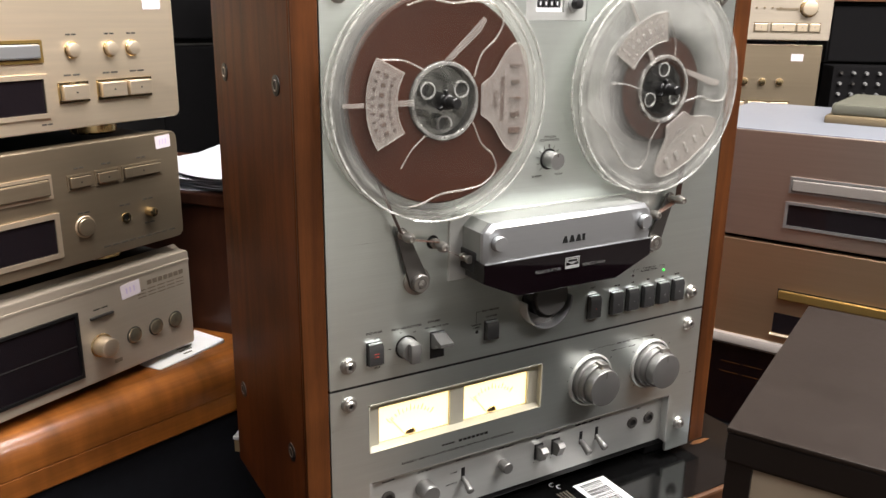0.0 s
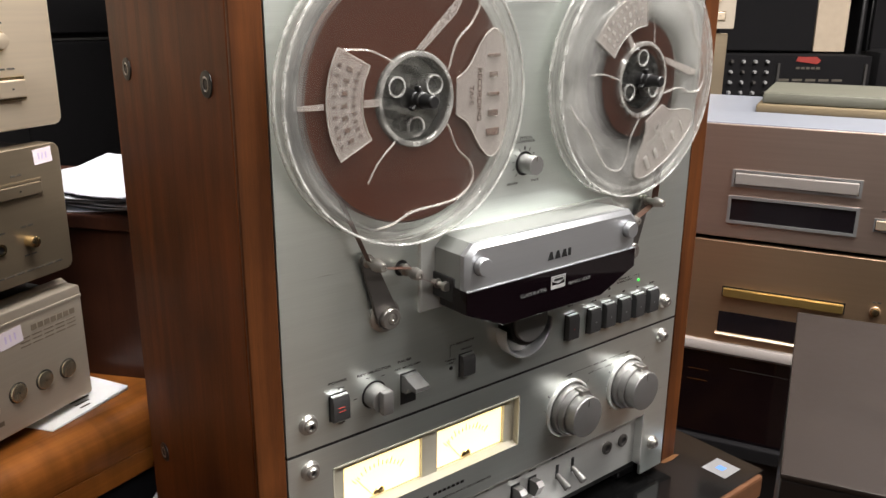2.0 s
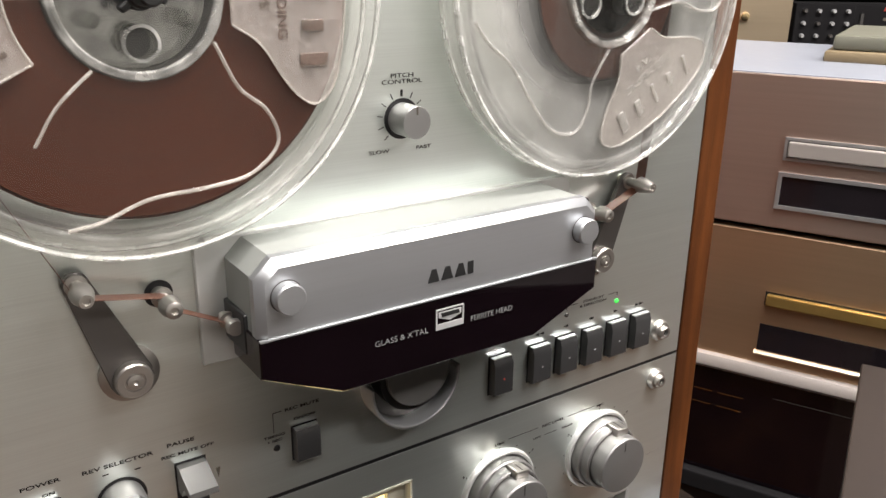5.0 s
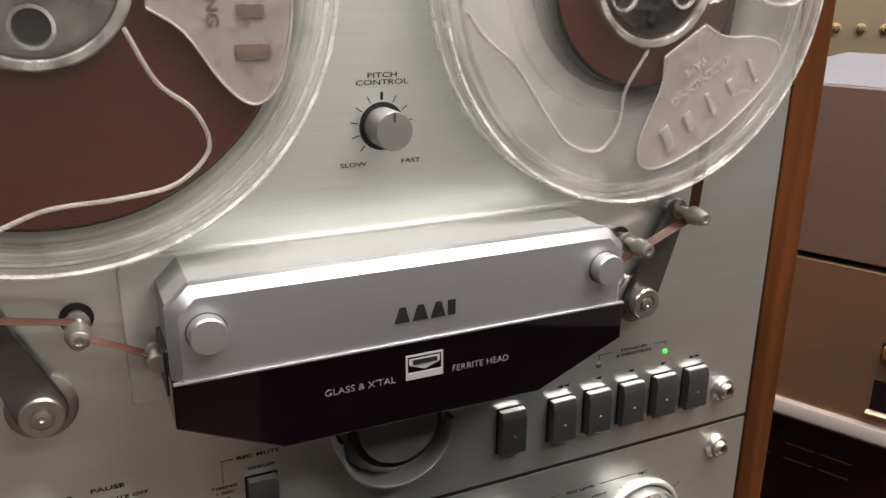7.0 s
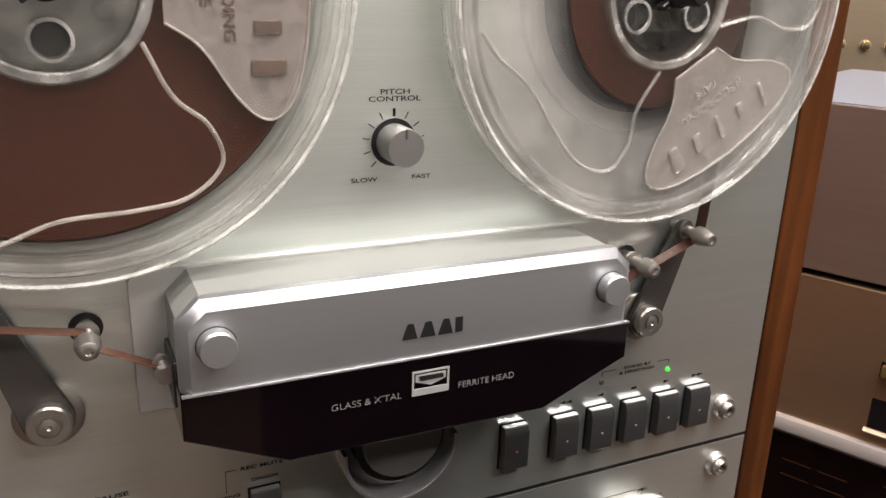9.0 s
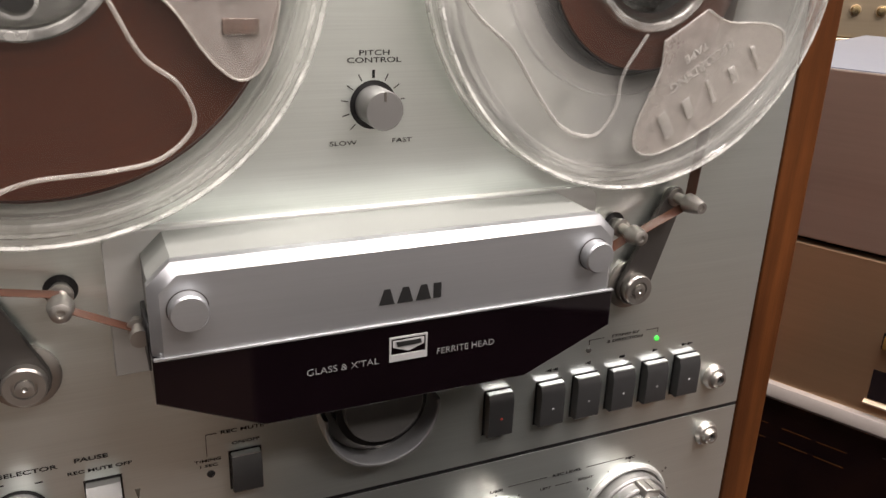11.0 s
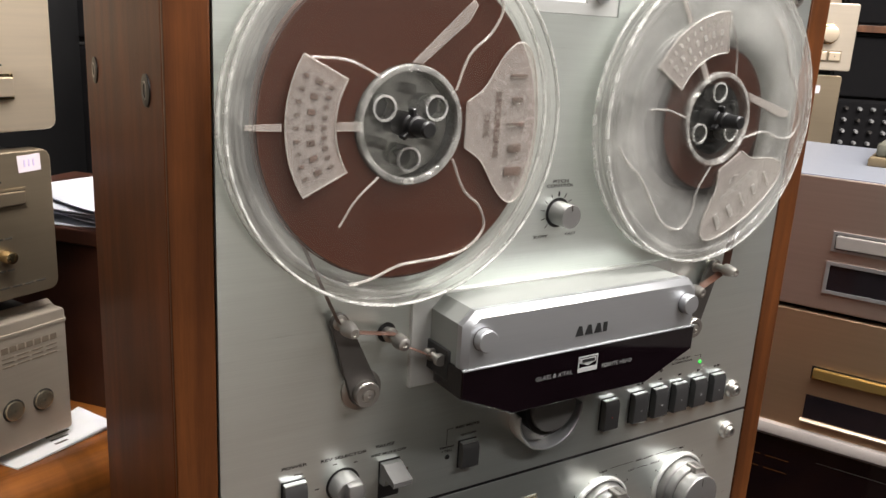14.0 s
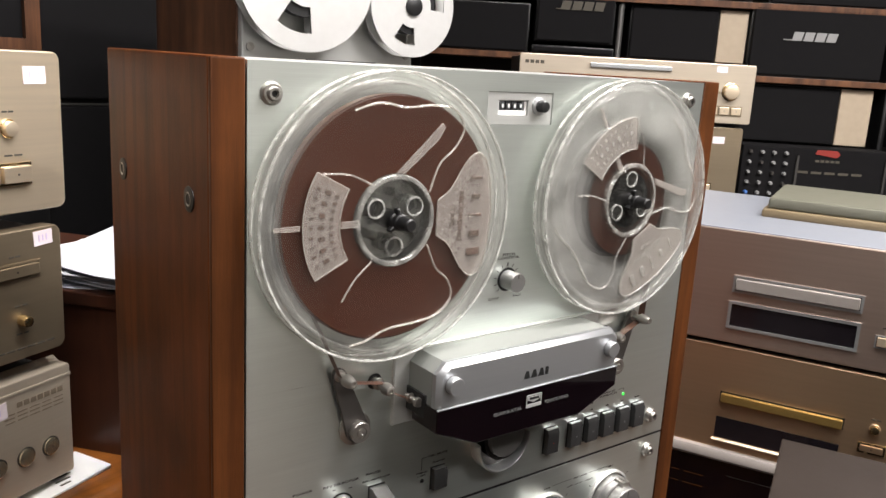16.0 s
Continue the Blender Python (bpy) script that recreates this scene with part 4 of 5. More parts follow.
def reel(name, cx, cz, pack, angle, label, clear_mat, line_mat, mark_mat):
    r = thing(name, pose(cx, 0, cz) @ Matrix.Rotation(radians(angle), 4, "Y"), label, "tape reel", "tape reels")
    b = part("back_flange", flange(RY_BACK, False), clear_mat, r)
    f = part("front_flange", flange(RY_FRONT, True), clear_mat, r)
    for y, p in ((RY_BACK + 0.0004, b), (RY_FRONT - 0.0005, f)):
        part("rim", lathe([(0.0872, y - 0.0009), (0.0882, y - 0.0012), (0.0889, y - 0.0006), (0.0889, y + 0.0006), (0.0882, y + 0.0012), (0.0872, y + 0.0009)], 0, 0, 96), M_EDGE, p, "bright clear rim")
        part("rim_ridge", lathe([(0.0806, y), (0.0812, y - 0.0011), (0.0822, y - 0.0011), (0.0828, y)], 0, 0, 96), M_RIM, p)
    part("tape_pack", lathe([(0.0285, RY_FRONT + 0.0014), (pack * 0.5, RY_FRONT + 0.0013), (pack - 0.0003, RY_FRONT + 0.0015), (pack, RY_FRONT + 0.0019), (pack, RY_BACK - 0.0016), (pack - 0.0004, RY_BACK - 0.0012), (0.0285, RY_BACK - 0.0012)], 0, 0, 96), M_TAPE, r, "smoothly wound brown magnetic tape")
    # sleeve is black on the small pack, tape brown on the full one
    part("outer_wrap", lathe([(pack + 0.0003, RY_FRONT + 0.0022), (pack + 0.0009, RY_FRONT + 0.0024), (pack + 0.0009, RY_BACK - 0.0018), (pack + 0.0003, RY_BACK - 0.0016)], 0, 0, 72), M_BLACK if pack < 0.06 else M_TAPE, r, "thin sleeve round the wound tape")
    # the hub: a clear cup with a mottled well, three tubes and the keyed hole
    h = part("hub", lathe([(0.0282, RY_BACK), (0.0282, RY_FRONT - 0.0012), (0.0275, RY_FRONT - 0.0020), (0.0254, RY_FRONT - 0.0020), (0.0248, RY_FRONT - 0.0012), (0.0248, RY_BACK - 0.002)], 0, 0, 64), M_HUBRIM, r, "clear plastic hub")
    part("hub_floor", lathe([(0.0248, RY_BACK - 0.0018), (0.006, RY_BACK - 0.0018)], 0, 0, 48), M_WELL, h)
    part("hub_window", lathe([(0.0248, RY_FRONT + 0.0004), (0.0060, RY_FRONT + 0.0004)], 0, 0, 48), M_HUB, h)
    for k in range(3):
        a = radians(30 + 120 * k)
        hx, hz = 0.0160 * math.cos(a), 0.0160 * math.sin(a)
        part("hub_tube", lathe([(0.0062, RY_BACK - 0.002), (0.0062, RY_FRONT - 0.0008), (0.0051, RY_FRONT - 0.0008), (0.0051, RY_BACK - 0.002)], hx, hz, 28), M_EDGE, h)
        part("tube_floor", lathe([(0.0051, RY_BACK - 0.0022), (0, RY_BACK - 0.0022)], hx, hz, 20), M_BLACK, h)
        a = radians(90 + 120 * k)
        part("hub_stud", lathe([(0.0026, RY_BACK - 0.002), (0.0026, RY_FRONT - 0.0002), (0, RY_FRONT - 0.0006)], 0.0168 * math.cos(a), 0.0168 * math.sin(a), 16), M_HUB, h)
    y = RY_FRONT - 0.0016
    # moulded outlines of the flange's lobes
    for pts in (((0.0235, 0.0165), (0.030, 0.033), (0.042, 0.044), (0.0475, 0.056), (0.039, 0.067), (0.022, 0.069), (0.004, 0.0675), (-0.014, 0.070), (-0.031, 0.0655)),
                ((0.0235, -0.0165), (0.031, -0.032), (0.041, -0.041), (0.0445, -0.053), (0.034, -0.063), (0.018, -0.066), (-0.003, -0.0675), (-0.019, -0.073), (-0.030, -0.0745)),
                ((-0.0165, -0.0235), (-0.028, -0.034), (-0.036, -0.046)), ((-0.0175, 0.0225), (-0.033, 0.029), (-0.050, 0.030))):
        line = spline([(px, y, pz) for px, pz in pts])
        part("moulded_line", tube(line, 0.00075 if len(pts) > 4 else 0.0006), line_mat, f, "raised milky moulding line")
    bar = [(-0.0010, 0.0290), (0.0045, 0.0282), (0.0290, 0.0485), (0.0335, 0.0560), (0.0310, 0.0585), (0.0250, 0.0530)]
    part("leader_slot", prism(bar, y - 0.0004, y + 0.0006, 0.0003, segs=1), M_FROST, f, "milky leader slot rib")
    part("spoke", prism([(-0.0260, -0.0020), (-0.0380, -0.0020), (-0.0380, 0.0020), (-0.0260, 0.0020)], y - 0.0003, y + 0.0006), M_FROST, f)
    part("spoke", prism([(-0.0640, -0.0016), (-0.0800, -0.0012), (-0.0800, 0.0012), (-0.0640, 0.0016)], y - 0.0003, y + 0.0006), M_FROST, f)
    # frosted patches with raised marks
    arc = [(0.0390 * math.cos(radians(a)), 0.0390 * math.sin(radians(a))) for a in range(212, 147, -4)]
    arc += [(0.0625 * math.cos(radians(a)), 0.0625 * math.sin(radians(a))) for a in range(150, 213, 4)]
    p = part("frosted_patch", prism(arc, y - 0.0003, y + 0.0006, 0.0003, segs=1), M_FROST, f, "frosted curved label patch")
    part("patch_edge", tube([(x, y - 0.0004, z) for x, z in arc + arc[:1]], 0.00045), line_mat, p)
    for rr, n, w in ((0.0445, 9, 0.0012), (0.0510, 7, 0.0018), (0.0575, 9, 0.0012)):
        for k in range(n):
            a = radians(203 - 46 * k / (n - 1))
            bm = box(-w, w, y - 0.0007, y - 0.0002, -w * (0.45 + 0.35 * ((k * 3 + n) % 3) / 2), w * 0.7)
            bm.transform(pose(rr * math.cos(a), 0, rr * math.sin(a)) @ Matrix.Rotation(-a, 4, "Y"))
            part("raised_mark", bm, mark_mat, p)
    side = [Vector(q) for q in ((0.0300, 0, 0.0110), (0.0400, 0, 0.0180), (0.0500, 0, 0.0330), (0.0590, 0, 0.0400), (0.0670, 0, 0.0350), (0.0715, 0, 0.0200), (0.0735, 0, 0.0))]
    edge = [(q.x, q.z) for q in spline(side, 4)]
    p = part("frosted_patch", prism(edge + [(x, -z) for x, z in edge[::-1][1:]], y - 0.0003, y + 0.0006, 0.0003, segs=1), M_FROST, f, "frosted flared label patch with a raised maker's mark")
    part("patch_edge", tube([(x, y - 0.0004, z) for x, z in edge + [(x, -z) for x, z in edge[::-1][1:]]], 0.00045), line_mat, p)
    for k, (w, t) in enumerate(((0.0105, 0.0022), (0.0070, 0.0034), (0.0105, 0.0022), (0.0085, 0.0042), (0.0110, 0.0050))):
        zc = 0.024 - 0.0120 * k
        part("raised_mark", box(0.0600 - w / 2, 0.0600 + w / 2, y - 0.0010, y - 0.0002, zc - t / 2, zc + t / 2, 0.0003, 1), mark_mat, p)
    letters("RECORDING", 0.0468, 0.0, y - 0.0005, 0.0050, p, mark_mat, 1.15, rz=-90, name="raised_lettering")
    letters("TAPE", 0.0405, 0.0, y - 0.0005, 0.0046, p, mark_mat, 1.15, rz=-90, name="raised_lettering")
    return r


def reel_table(cx, cz):
    t = dp("reel_table", lathe([(0.0545, 0.0), (0.0545, -0.0028), (0.0538, -0.0034), (0.0462, -0.0034)], cx, cz, 64), M_STRIP, "grey reel table with a black rubber ring")
    part("rubber_ring", lathe([(0.0462, -0.0020), (0.0462, -0.0040), (0.0400, -0.0042), (0.0, -0.0042)], cx, cz, 64), M_BLACK, t, world=True)
    s = dp("spindle", lathe([(0.0058, -0.0042), (0.0058, -0.0195), (0.0050, -0.0205), (0.0050, -0.0240), (0.0042, -0.0246), (0.0040, -0.0335), (0.0032, -0.0345), (0, -0.0345)], cx, cz, 24), M_BLACK, "black spindle with three locking fins")
    for k in range(3):
        bm = box(0.0035, 0.0085, -0.0225, -0.0180, -0.0012, 0.0012, 0.0005, 1)
        bm.transform(pose(cx, 0, cz) @ Matrix.Rotation(radians(20 + 120 * k), 4, "Y"))
        part("fin", bm, M_BLACK, s, world=True)


CL, CR = (-0.1127, 1.1903), (0.0992, 1.1912)
reel_table(*CL)
reel_table(*CR)
reel("tape_reel", *CL, 0.0742, 0, "clear plastic reel full of brown tape, on the supply spindle", M_CLEAR, M_LINE, M_MARK)
reel("tape_reel", *CR, 0.0425, 58, "clear plastic take-up reel with a small pack of brown tape", M_SPINHAZE, M_FAINTLINE, M_FAINTLINE)


def build_tape():
    tape = thing("magnetic_tape", pose(0, 0, 1.07), "thin brown magnetic tape threaded round the guides", "tape")
    y0, y1 = -0.0140, -0.0080
    runs = [
        ((CL[0] - 0.0725, CL[1] - 0.008), (-0.1445, 1.0945)),
        ((-0.1410, 1.0895), (-0.1121, 1.0840)),
        ((-0.1106, 1.0786), (-0.0902, 1.0682)),
        ((0.0842, 1.0682), (0.1040, 1.0786)),
        ((0.1055, 1.0784), (0.1322, 1.0895)),
        ((0.1350, 1.0928), (CR[0] + 0.0440, CR[1] - 0.004)),
    ]
    for a, b in runs:
        d = Vector((b[0] - a[0], b[1] - a[1])).normalized()
        n = Vector((-d.y, d.x)) * 0.0001
        pts = [(a[0] + n.x, a[1] + n.y), (b[0] + n.x, b[1] + n.y), (b[0] - n.x, b[1] - n.y), (a[0] - n.x, a[1] - n.y)]
        part("tape_run", prism(pts, y0, y1), M_TAPE_STRIP, tape, world=True)


build_tape()


# ---- the stand under the deck, and what lies on it ----
def build_stand():
    st = thing("wooden_stand", pose(0.0, 0.1, 0), "brown wooden stand under the tape deck", "stand")
    part("top", box(-0.150, 0.272, -0.165, 0.155, 0.787, 0.811, 0.003), M_TABLE, st)
    part("body", box(-0.140, 0.262, -0.150, 0.150, 0.0, 0.787, 0.003), M_TABLE, st)
    part("rear_board", box(-0.205, -0.150, 0.02, 0.145, 0.793, 0.811, 0.002), M_TABLE, st)
    cb = thing("small_carton", pose(-0.216, 0.228, 0.811, 0, 0, 48), "small flat white carton behind the tape deck", "carton")
    part("tray", box(0.0, 0.05, -0.05, 0.0, 0.0, 0.014, 0.001), M_BUFF, cb, "buff cardboard sides")
    part("lid", box(-0.0008, 0.0508, -0.0508, 0.0008, 0.014, 0.018, 0.001), M_PAPER, cb, "white lid")
    sheet = thing("black_packaging", pose(0.03, 0.0, 0.811), "glossy black packaging sheet under the tape deck", "packaging")
    part("sheet", box(-0.160, 0.249, -0.0605, 0.140, 0.0, 0.0009, 0.0003, 1), M_PLATTER, sheet)
    lab = part("barcode_label", box(0.020, 0.058, -0.0445, 0.0065, 0.0011, 0.0014), M_WHITEINK, sheet, "white bar code label")
    rng = random.Random(3)
    y = -0.040
    while y < 0.002:
        w = rng.choice((0.0005, 0.0008, 0.0013))
        part("code_bar", box(0.025, 0.050, y, y + w, 0.0014, 0.0016), M_INK, lab)
        y += w + rng.choice((0.0006, 0.0009, 0.0013))
    for k in range(4):
        part("print_bar", box(-0.002 + 0.0035 * k, 0.0 + 0.0035 * k, -0.035 + 0.004 * (k % 2), 0.004, 0.0010, 0.0012), M_GREYINK, sheet)
    for k, (a0, cx) in enumerate(((50, 0.004), (50, 0.0085))):
        bm = lathe([(0.0034, 0.0), (0.0034, -0.0002), (0.0026, -0.0002), (0.0026, 0.0)], 0, 0, 16, a0=a0, a1=a0 + 200)
        bm.transform(pose(cx, 0.018 - k * 0.006, 0.0011, -90, 0, 0))
        part("print_mark", bm, M_WHITEINK, sheet)
    part("print_mark", prism([(0.186, 0.0), (0.196, 0.003), (0.210, 0.001), (0.214, -0.002), (0.200, -0.004), (0.188, -0.003)], 0, 0.0002), M_ORANGEINK, sheet).matrix_basis = pose(-0.006, 0.010, 0.0012, -90, 0, 0)
    sq = part("square_print", box(0.205, 0.232, -0.046, -0.020, 0.0011, 0.0013), M_DIMINK, sheet, "small white square print with a blue middle")
    part("blue_middle", box(0.2145, 0.2225, -0.037, -0.029, 0.0013, 0.0015), M_BLUE, sq)


build_stand()


# ---- hi-fi units ----
def unit(name, m, w, d, h, front, case, label, category, group, rim=0.006, thick=0.012, feet=0.0, lid=None):
    """A hi-fi unit: its front looks along its own -y; x from 0 at its left; z from its foot."""
    u = thing(name, m, label, category, group)
    part("case", box(0.006, w - 0.006, thick, d, feet, feet + h - 0.004, 0.002), case, u)
    bm = box(0, w, 0, thick, feet, feet + h)
    es = [e for e in bm.edges if abs(e.verts[0].co.y - e.verts[1].co.y) > 1e-5]
    bmesh.ops.bevel(bm, geom=es, offset=rim, segments=4, profile=0.5, affect="EDGES")
    es = [e for e in bm.edges if e.verts[0].co.y < 1e-5 and e.verts[1].co.y < 1e-5]
    bmesh.ops.bevel(bm, geom=es, offset=0.0012, segments=2, profile=0.5, affect="EDGES")
    f = part("front_panel", bm, front, u)
    if lid:
        part("lid", box(0.001, w - 0.001, 0.0025, d, feet + h - 0.0038, feet + h + 0.0012, 0.001), lid, u, "pale sheet-metal lid")
    if feet:
        for x in (0.06, w - 0.066):
            for y in (0.05, d - 0.05):
                bm = lathe([(0, 0), (0.020, 0), (0.022, -0.002), (0.022, -feet), (0, -feet)], 0, 0, 28)
                bm.transform(pose(x, y, 0, -90, 0, 0))
                part("foot", bm, M_GOLD, u, "round gilt foot")
    return u, f


def knob(u, x, z, r, depth, material=None, name="knob", ring=None, label=""):
    k = part(name, lathe([(r, 0.001), (r, -depth * 0.8), (r * 0.94, -depth * 0.95), (r * 0.8, -depth), (0, -depth)], x, z, 28), material or M_CHAMP, u, label)
    if ring:
        part("ring", lathe([(r * 1.22, 0.0005), (r * 1.22, -0.0008), (r * 1.14, -0.0014), (r * 1.03, -0.0006)], x, z, 28), ring, k)
    return k


def key(u, x0, x1, z0, z1, material, ring=None, depth=0.003, name="button"):
    if ring:
        part("button_rim", frame_plate(x0 - 0.0022, x1 + 0.0022, z0 - 0.0022, z1 + 0.0022, [(x0 - 0.0006, x1 + 0.0006, z0 - 0.0006, z1 + 0.0006)], -0.0010, 0.0006), ring, u)
    part("button_gap", box(x0 - 0.0006, x1 + 0.0006, -0.0002, 0.0004, z0 - 0.0006, z1 + 0.0006), M_BLACK, u)
    b = part(name, box(x0, x1, -depth, 0.0004, z0, z1, 0.001), material, u)
    part("mark", box((x0 + x1) / 2 - 0.0008, (x0 + x1) / 2 + 0.0008, -depth - 0.0002, -depth + 0.0001, (z0 + z1) / 2 - 0.0006, (z0 + z1) / 2 + 0.0006), M_INK, b)
    return b


def window(u, x0, x1, z0, z1, rim, thick=0.003, name="display"):
    part("display_rim", frame_plate(x0 - thick, x1 + thick, z0 - thick, z1 + thick, [(x0, x1, z0, z1)], -0.0022, 0.0008), rim, u)
    return part(name, box(x0, x1, -0.0006, 0.0004, z0, z1), M_DISPLAY, u, "dark display window")


def drawer(u, x0, x1, z0, z1, face, rim):
    part("drawer_rim", frame_plate(x0 - 0.0035, x1 + 0.0035, z0 - 0.0035, z1 + 0.0035, [(x0 - 0.0008, x1 + 0.0008, z0 - 0.0008, z1 + 0.0008)], -0.0018, 0.0008), rim, u)
    part("drawer_gap", box(x0 - 0.0008, x1 + 0.0008, -0.0003, 0.0004, z0 - 0.0008, z1 + 0.0008), M_BLACK, u)
    part("disc_drawer", box(x0, x1, -0.0048, 0.0004, z0, z1, 0.0015), face, u)


def sticker(u, x, z, w, h, tilt=0.0, marks=3):
    bm = box(-w / 2, w / 2, -0.0005, -0.0001, -h / 2, h / 2)
    s = part("price_sticker", bm, M_STICKER, u, "small white hand-marked price sticker")
    s.matrix_basis = pose(x, 0, z) @ Matrix.Rotation(radians(tilt), 4, "Y")
    for k in range(marks):
        part("pen_stroke", box(-w * 0.25 + k * w * 0.2, -w * 0.25 + k * w * 0.2 + w * 0.07, -0.0007, -0.0004, -h * 0.2, h * 0.22), M_PENCIL, s)


def caption(u, x, z, w, count=2, h=0.0014, material=None):
    bars(x - w / 2, z, -0.0002, w, h, count, u, material or M_GREYINK, 0.25)


# the champagne stack beside the deck
LA = 28.6
LE, LO = Vector((math.cos(radians(LA)), math.sin(radians(LA)), 0)), Vector((-0.228, 0.325, 0))


def left_pose(u, z):
    p = LO + LE * u
    return pose(p.x, p.y, z, 0, 0, LA)


def build_left_stack():
    grp = "champagne hi-fi units in a stack"
    w = 0.43
    # lowest: the amplifier-like unit
    u, f = unit("hifi_unit", left_pose(0.002 - w, 0.8892), w, 0.30, 0.1045, M_PALEGOLD, M_CASE, "champagne player with dark display, turned knobs, lowest in stack", "cd player", grp, 0.003, 0.018, 0.0108)
    o = w - 0.002
    part("top_bevel", side_prism([(-0.0006, 0.1063), (0.020, 0.1180), (0.022, 0.1180), (0.022, 0.1040), (-0.0006, 0.1040)], 0.0, w), M_PALEGOLD, u, "bright sloping top edge")
    z = -0.8892
    window(u, o - 0.330, o - 0.137, 0.914 + z, 0.974 + z, M_BLACK, 0.003)
    part("display_band", box(o - 0.33, o - 0.1375, -0.0009, -0.0005, 0.944 + z, 0.9448 + z), M_CASE, u)
    knob(u, o - 0.112, 0.936 + z, 0.0098, 0.015, M_CHAMP, "volume_knob", M_GOLD, "turned champagne knob")
    for x in (0.074, 0.047, 0.022):
        knob(u, o - x, 0.9335 + z, 0.0078, 0.0024, M_TURNED, "round_key", None, "gilt turned round key")
        part("key_gap", lathe([(0.0090, -0.0002), (0.0, -0.0002)], o - x, 0.9335 + z, 28), M_BLACK, u)
        part("key_mark", box(o - x - 0.0007, o - x + 0.0007, -0.0025, -0.0021, 0.9328 + z, 0.9342 + z), M_INK, u)
    part("slot", box(o - 0.122, o - 0.096, -0.003, 0.0, 0.9645 + z, 0.9675 + z, 0.001), M_ARM, u)
    caption(u, o - 0.109, 0.9725 + z, 0.016)
    sticker(u, o - 0.0735, 0.982 + z, 0.0225, 0.0145, -4)
    caption(u, o - 0.030, 0.981 + z, 0.046, 7, 0.0046, M_FAINTINK)
    for k in range(3):
        caption(u, o - 0.036, 0.9765 - 0.0035 * k + z, 0.058, 5, 0.0009, M_FAINTINK)
    caption(u, o - 0.095, 0.912 + z, 0.009, 1, 0.004, M_FAINTINK)
    # middle: same finish as the top unit, its shade put into the colour
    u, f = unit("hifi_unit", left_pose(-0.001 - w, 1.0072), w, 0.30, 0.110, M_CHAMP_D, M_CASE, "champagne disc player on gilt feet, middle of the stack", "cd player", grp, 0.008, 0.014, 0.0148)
    o, z = w + 0.001, -1.0072
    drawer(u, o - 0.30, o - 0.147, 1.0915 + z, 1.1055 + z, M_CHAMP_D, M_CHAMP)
    window(u, o - 0.30, o - 0.1450, 1.0375 + z, 1.0695 + z, M_CHAMP, 0.0045)
    for x0, x1 in ((0.126, 0.104), (0.097, 0.075), (0.068, 0.025)):
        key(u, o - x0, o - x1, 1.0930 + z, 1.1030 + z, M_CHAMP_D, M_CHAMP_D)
        caption(u, o - (x0 + x1) / 2, 1.110 + z, 0.010)
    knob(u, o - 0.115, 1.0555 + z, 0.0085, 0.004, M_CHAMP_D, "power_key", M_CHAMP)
    part("jack", lathe([(0.0052, 0), (0.0050, -0.0014), (0.0032, -0.0014), (0.0030, 0)], o - 0.070, 1.055 + z, 20), M_GOLD, u)
    part("jack_hole", lathe([(0.003, -0.0005), (0, -0.0005)], o - 0.070, 1.055 + z, 16), M_BLACK, u)
    knob(u, o - 0.043, 1.056 + z, 0.0048, 0.009, M_GOLD, "level_knob", None, "small gilt level knob")
    sticker(u, o - 0.019, 1.1225 + z, 0.018, 0.0125, -3)
    for x, zz in ((0.115, 1.068), (0.070, 1.067), (0.043, 1.068), (0.043, 1.044)):
        caption(u, o - x, zz + z, 0.012)
    caption(u, o - 0.055, 1.031 + z, 0.085, 9, 0.0013)
    # top
    u, f = unit("hifi_unit", left_pose(0.006 - w, 1.1326), w, 0.30, 0.129, M_CHAMP, M_CASE, "champagne disc player with gilt-ringed keys, top of the stack", "cd player", grp, 0.007, 0.014, 0.0134)
    o, z = w - 0.006, -1.1326
    drawer(u, o - 0.30, o - 0.1405, 1.2085 + z, 1.2205 + z, M_SILVER, M_GOLDBAR)
    window(u, o - 0.30, o - 0.1395, 1.1625 + z, 1.1915 + z, M_CHAMP, 0.004)
    for x in (0.108, 0.069, 0.045):
        knob(u, o - x, 1.2145 + z, 0.0062, 0.0050, M_CHAMP, "round_key", M_GOLD)
        caption(u, o - x, 1.227 + z, 0.010)
    for x0, x1 in ((0.124, 0.098), (0.085, 0.058), (0.055, 0.029)):
        key(u, o - x0, o - x1, 1.1715 + z, 1.1850 + z, M_CHAMP, M_GOLD, 0.0055)
        caption(u, o - (x0 + x1) / 2, 1.1925 + z, 0.016)
    sticker(u, o - 0.019, 1.2560 + z, 0.021, 0.014, -1)
    caption(u, o - 0.140, 1.152 + z, 0.010)
    # the rounded wooden cabinet under the stack
    ca = 19.0
    cab = thing("speaker_cabinet", pose(-0.198, 0.283, 0, 0, 0, ca), "golden walnut speaker cabinet with a bullnose top edge", "speaker")
    prof = [(0.45, 0.889)]
    for k in range(11):
        a = radians(90 + 90 * k / 10)
        prof.append((0.026 + 0.026 * math.cos(a), 0.865 + 0.024 * math.sin(a)))
    prof += [(0.0, 0.8510), (0.0012, 0.8504), (0.0012, 0.8496), (0.0, 0.8490), (0.0, 0.8285), (0.002, 0.8265), (0.45, 0.8265)]
    part("top", side_prism(prof, -0.62, 0.06), M_ORANGE, cab, "glossy golden walnut top with rounded edge")
    part("grille", box(-0.60, 0.045, 0.008, 0.035, 0.08, 0.8264, 0.004), M_CLOTH, cab, "dark blue-black speaker cloth")
    part("body", box(-0.615, 0.055, 0.035, 0.44, 0.0, 0.8264), M_ORANGE, cab)
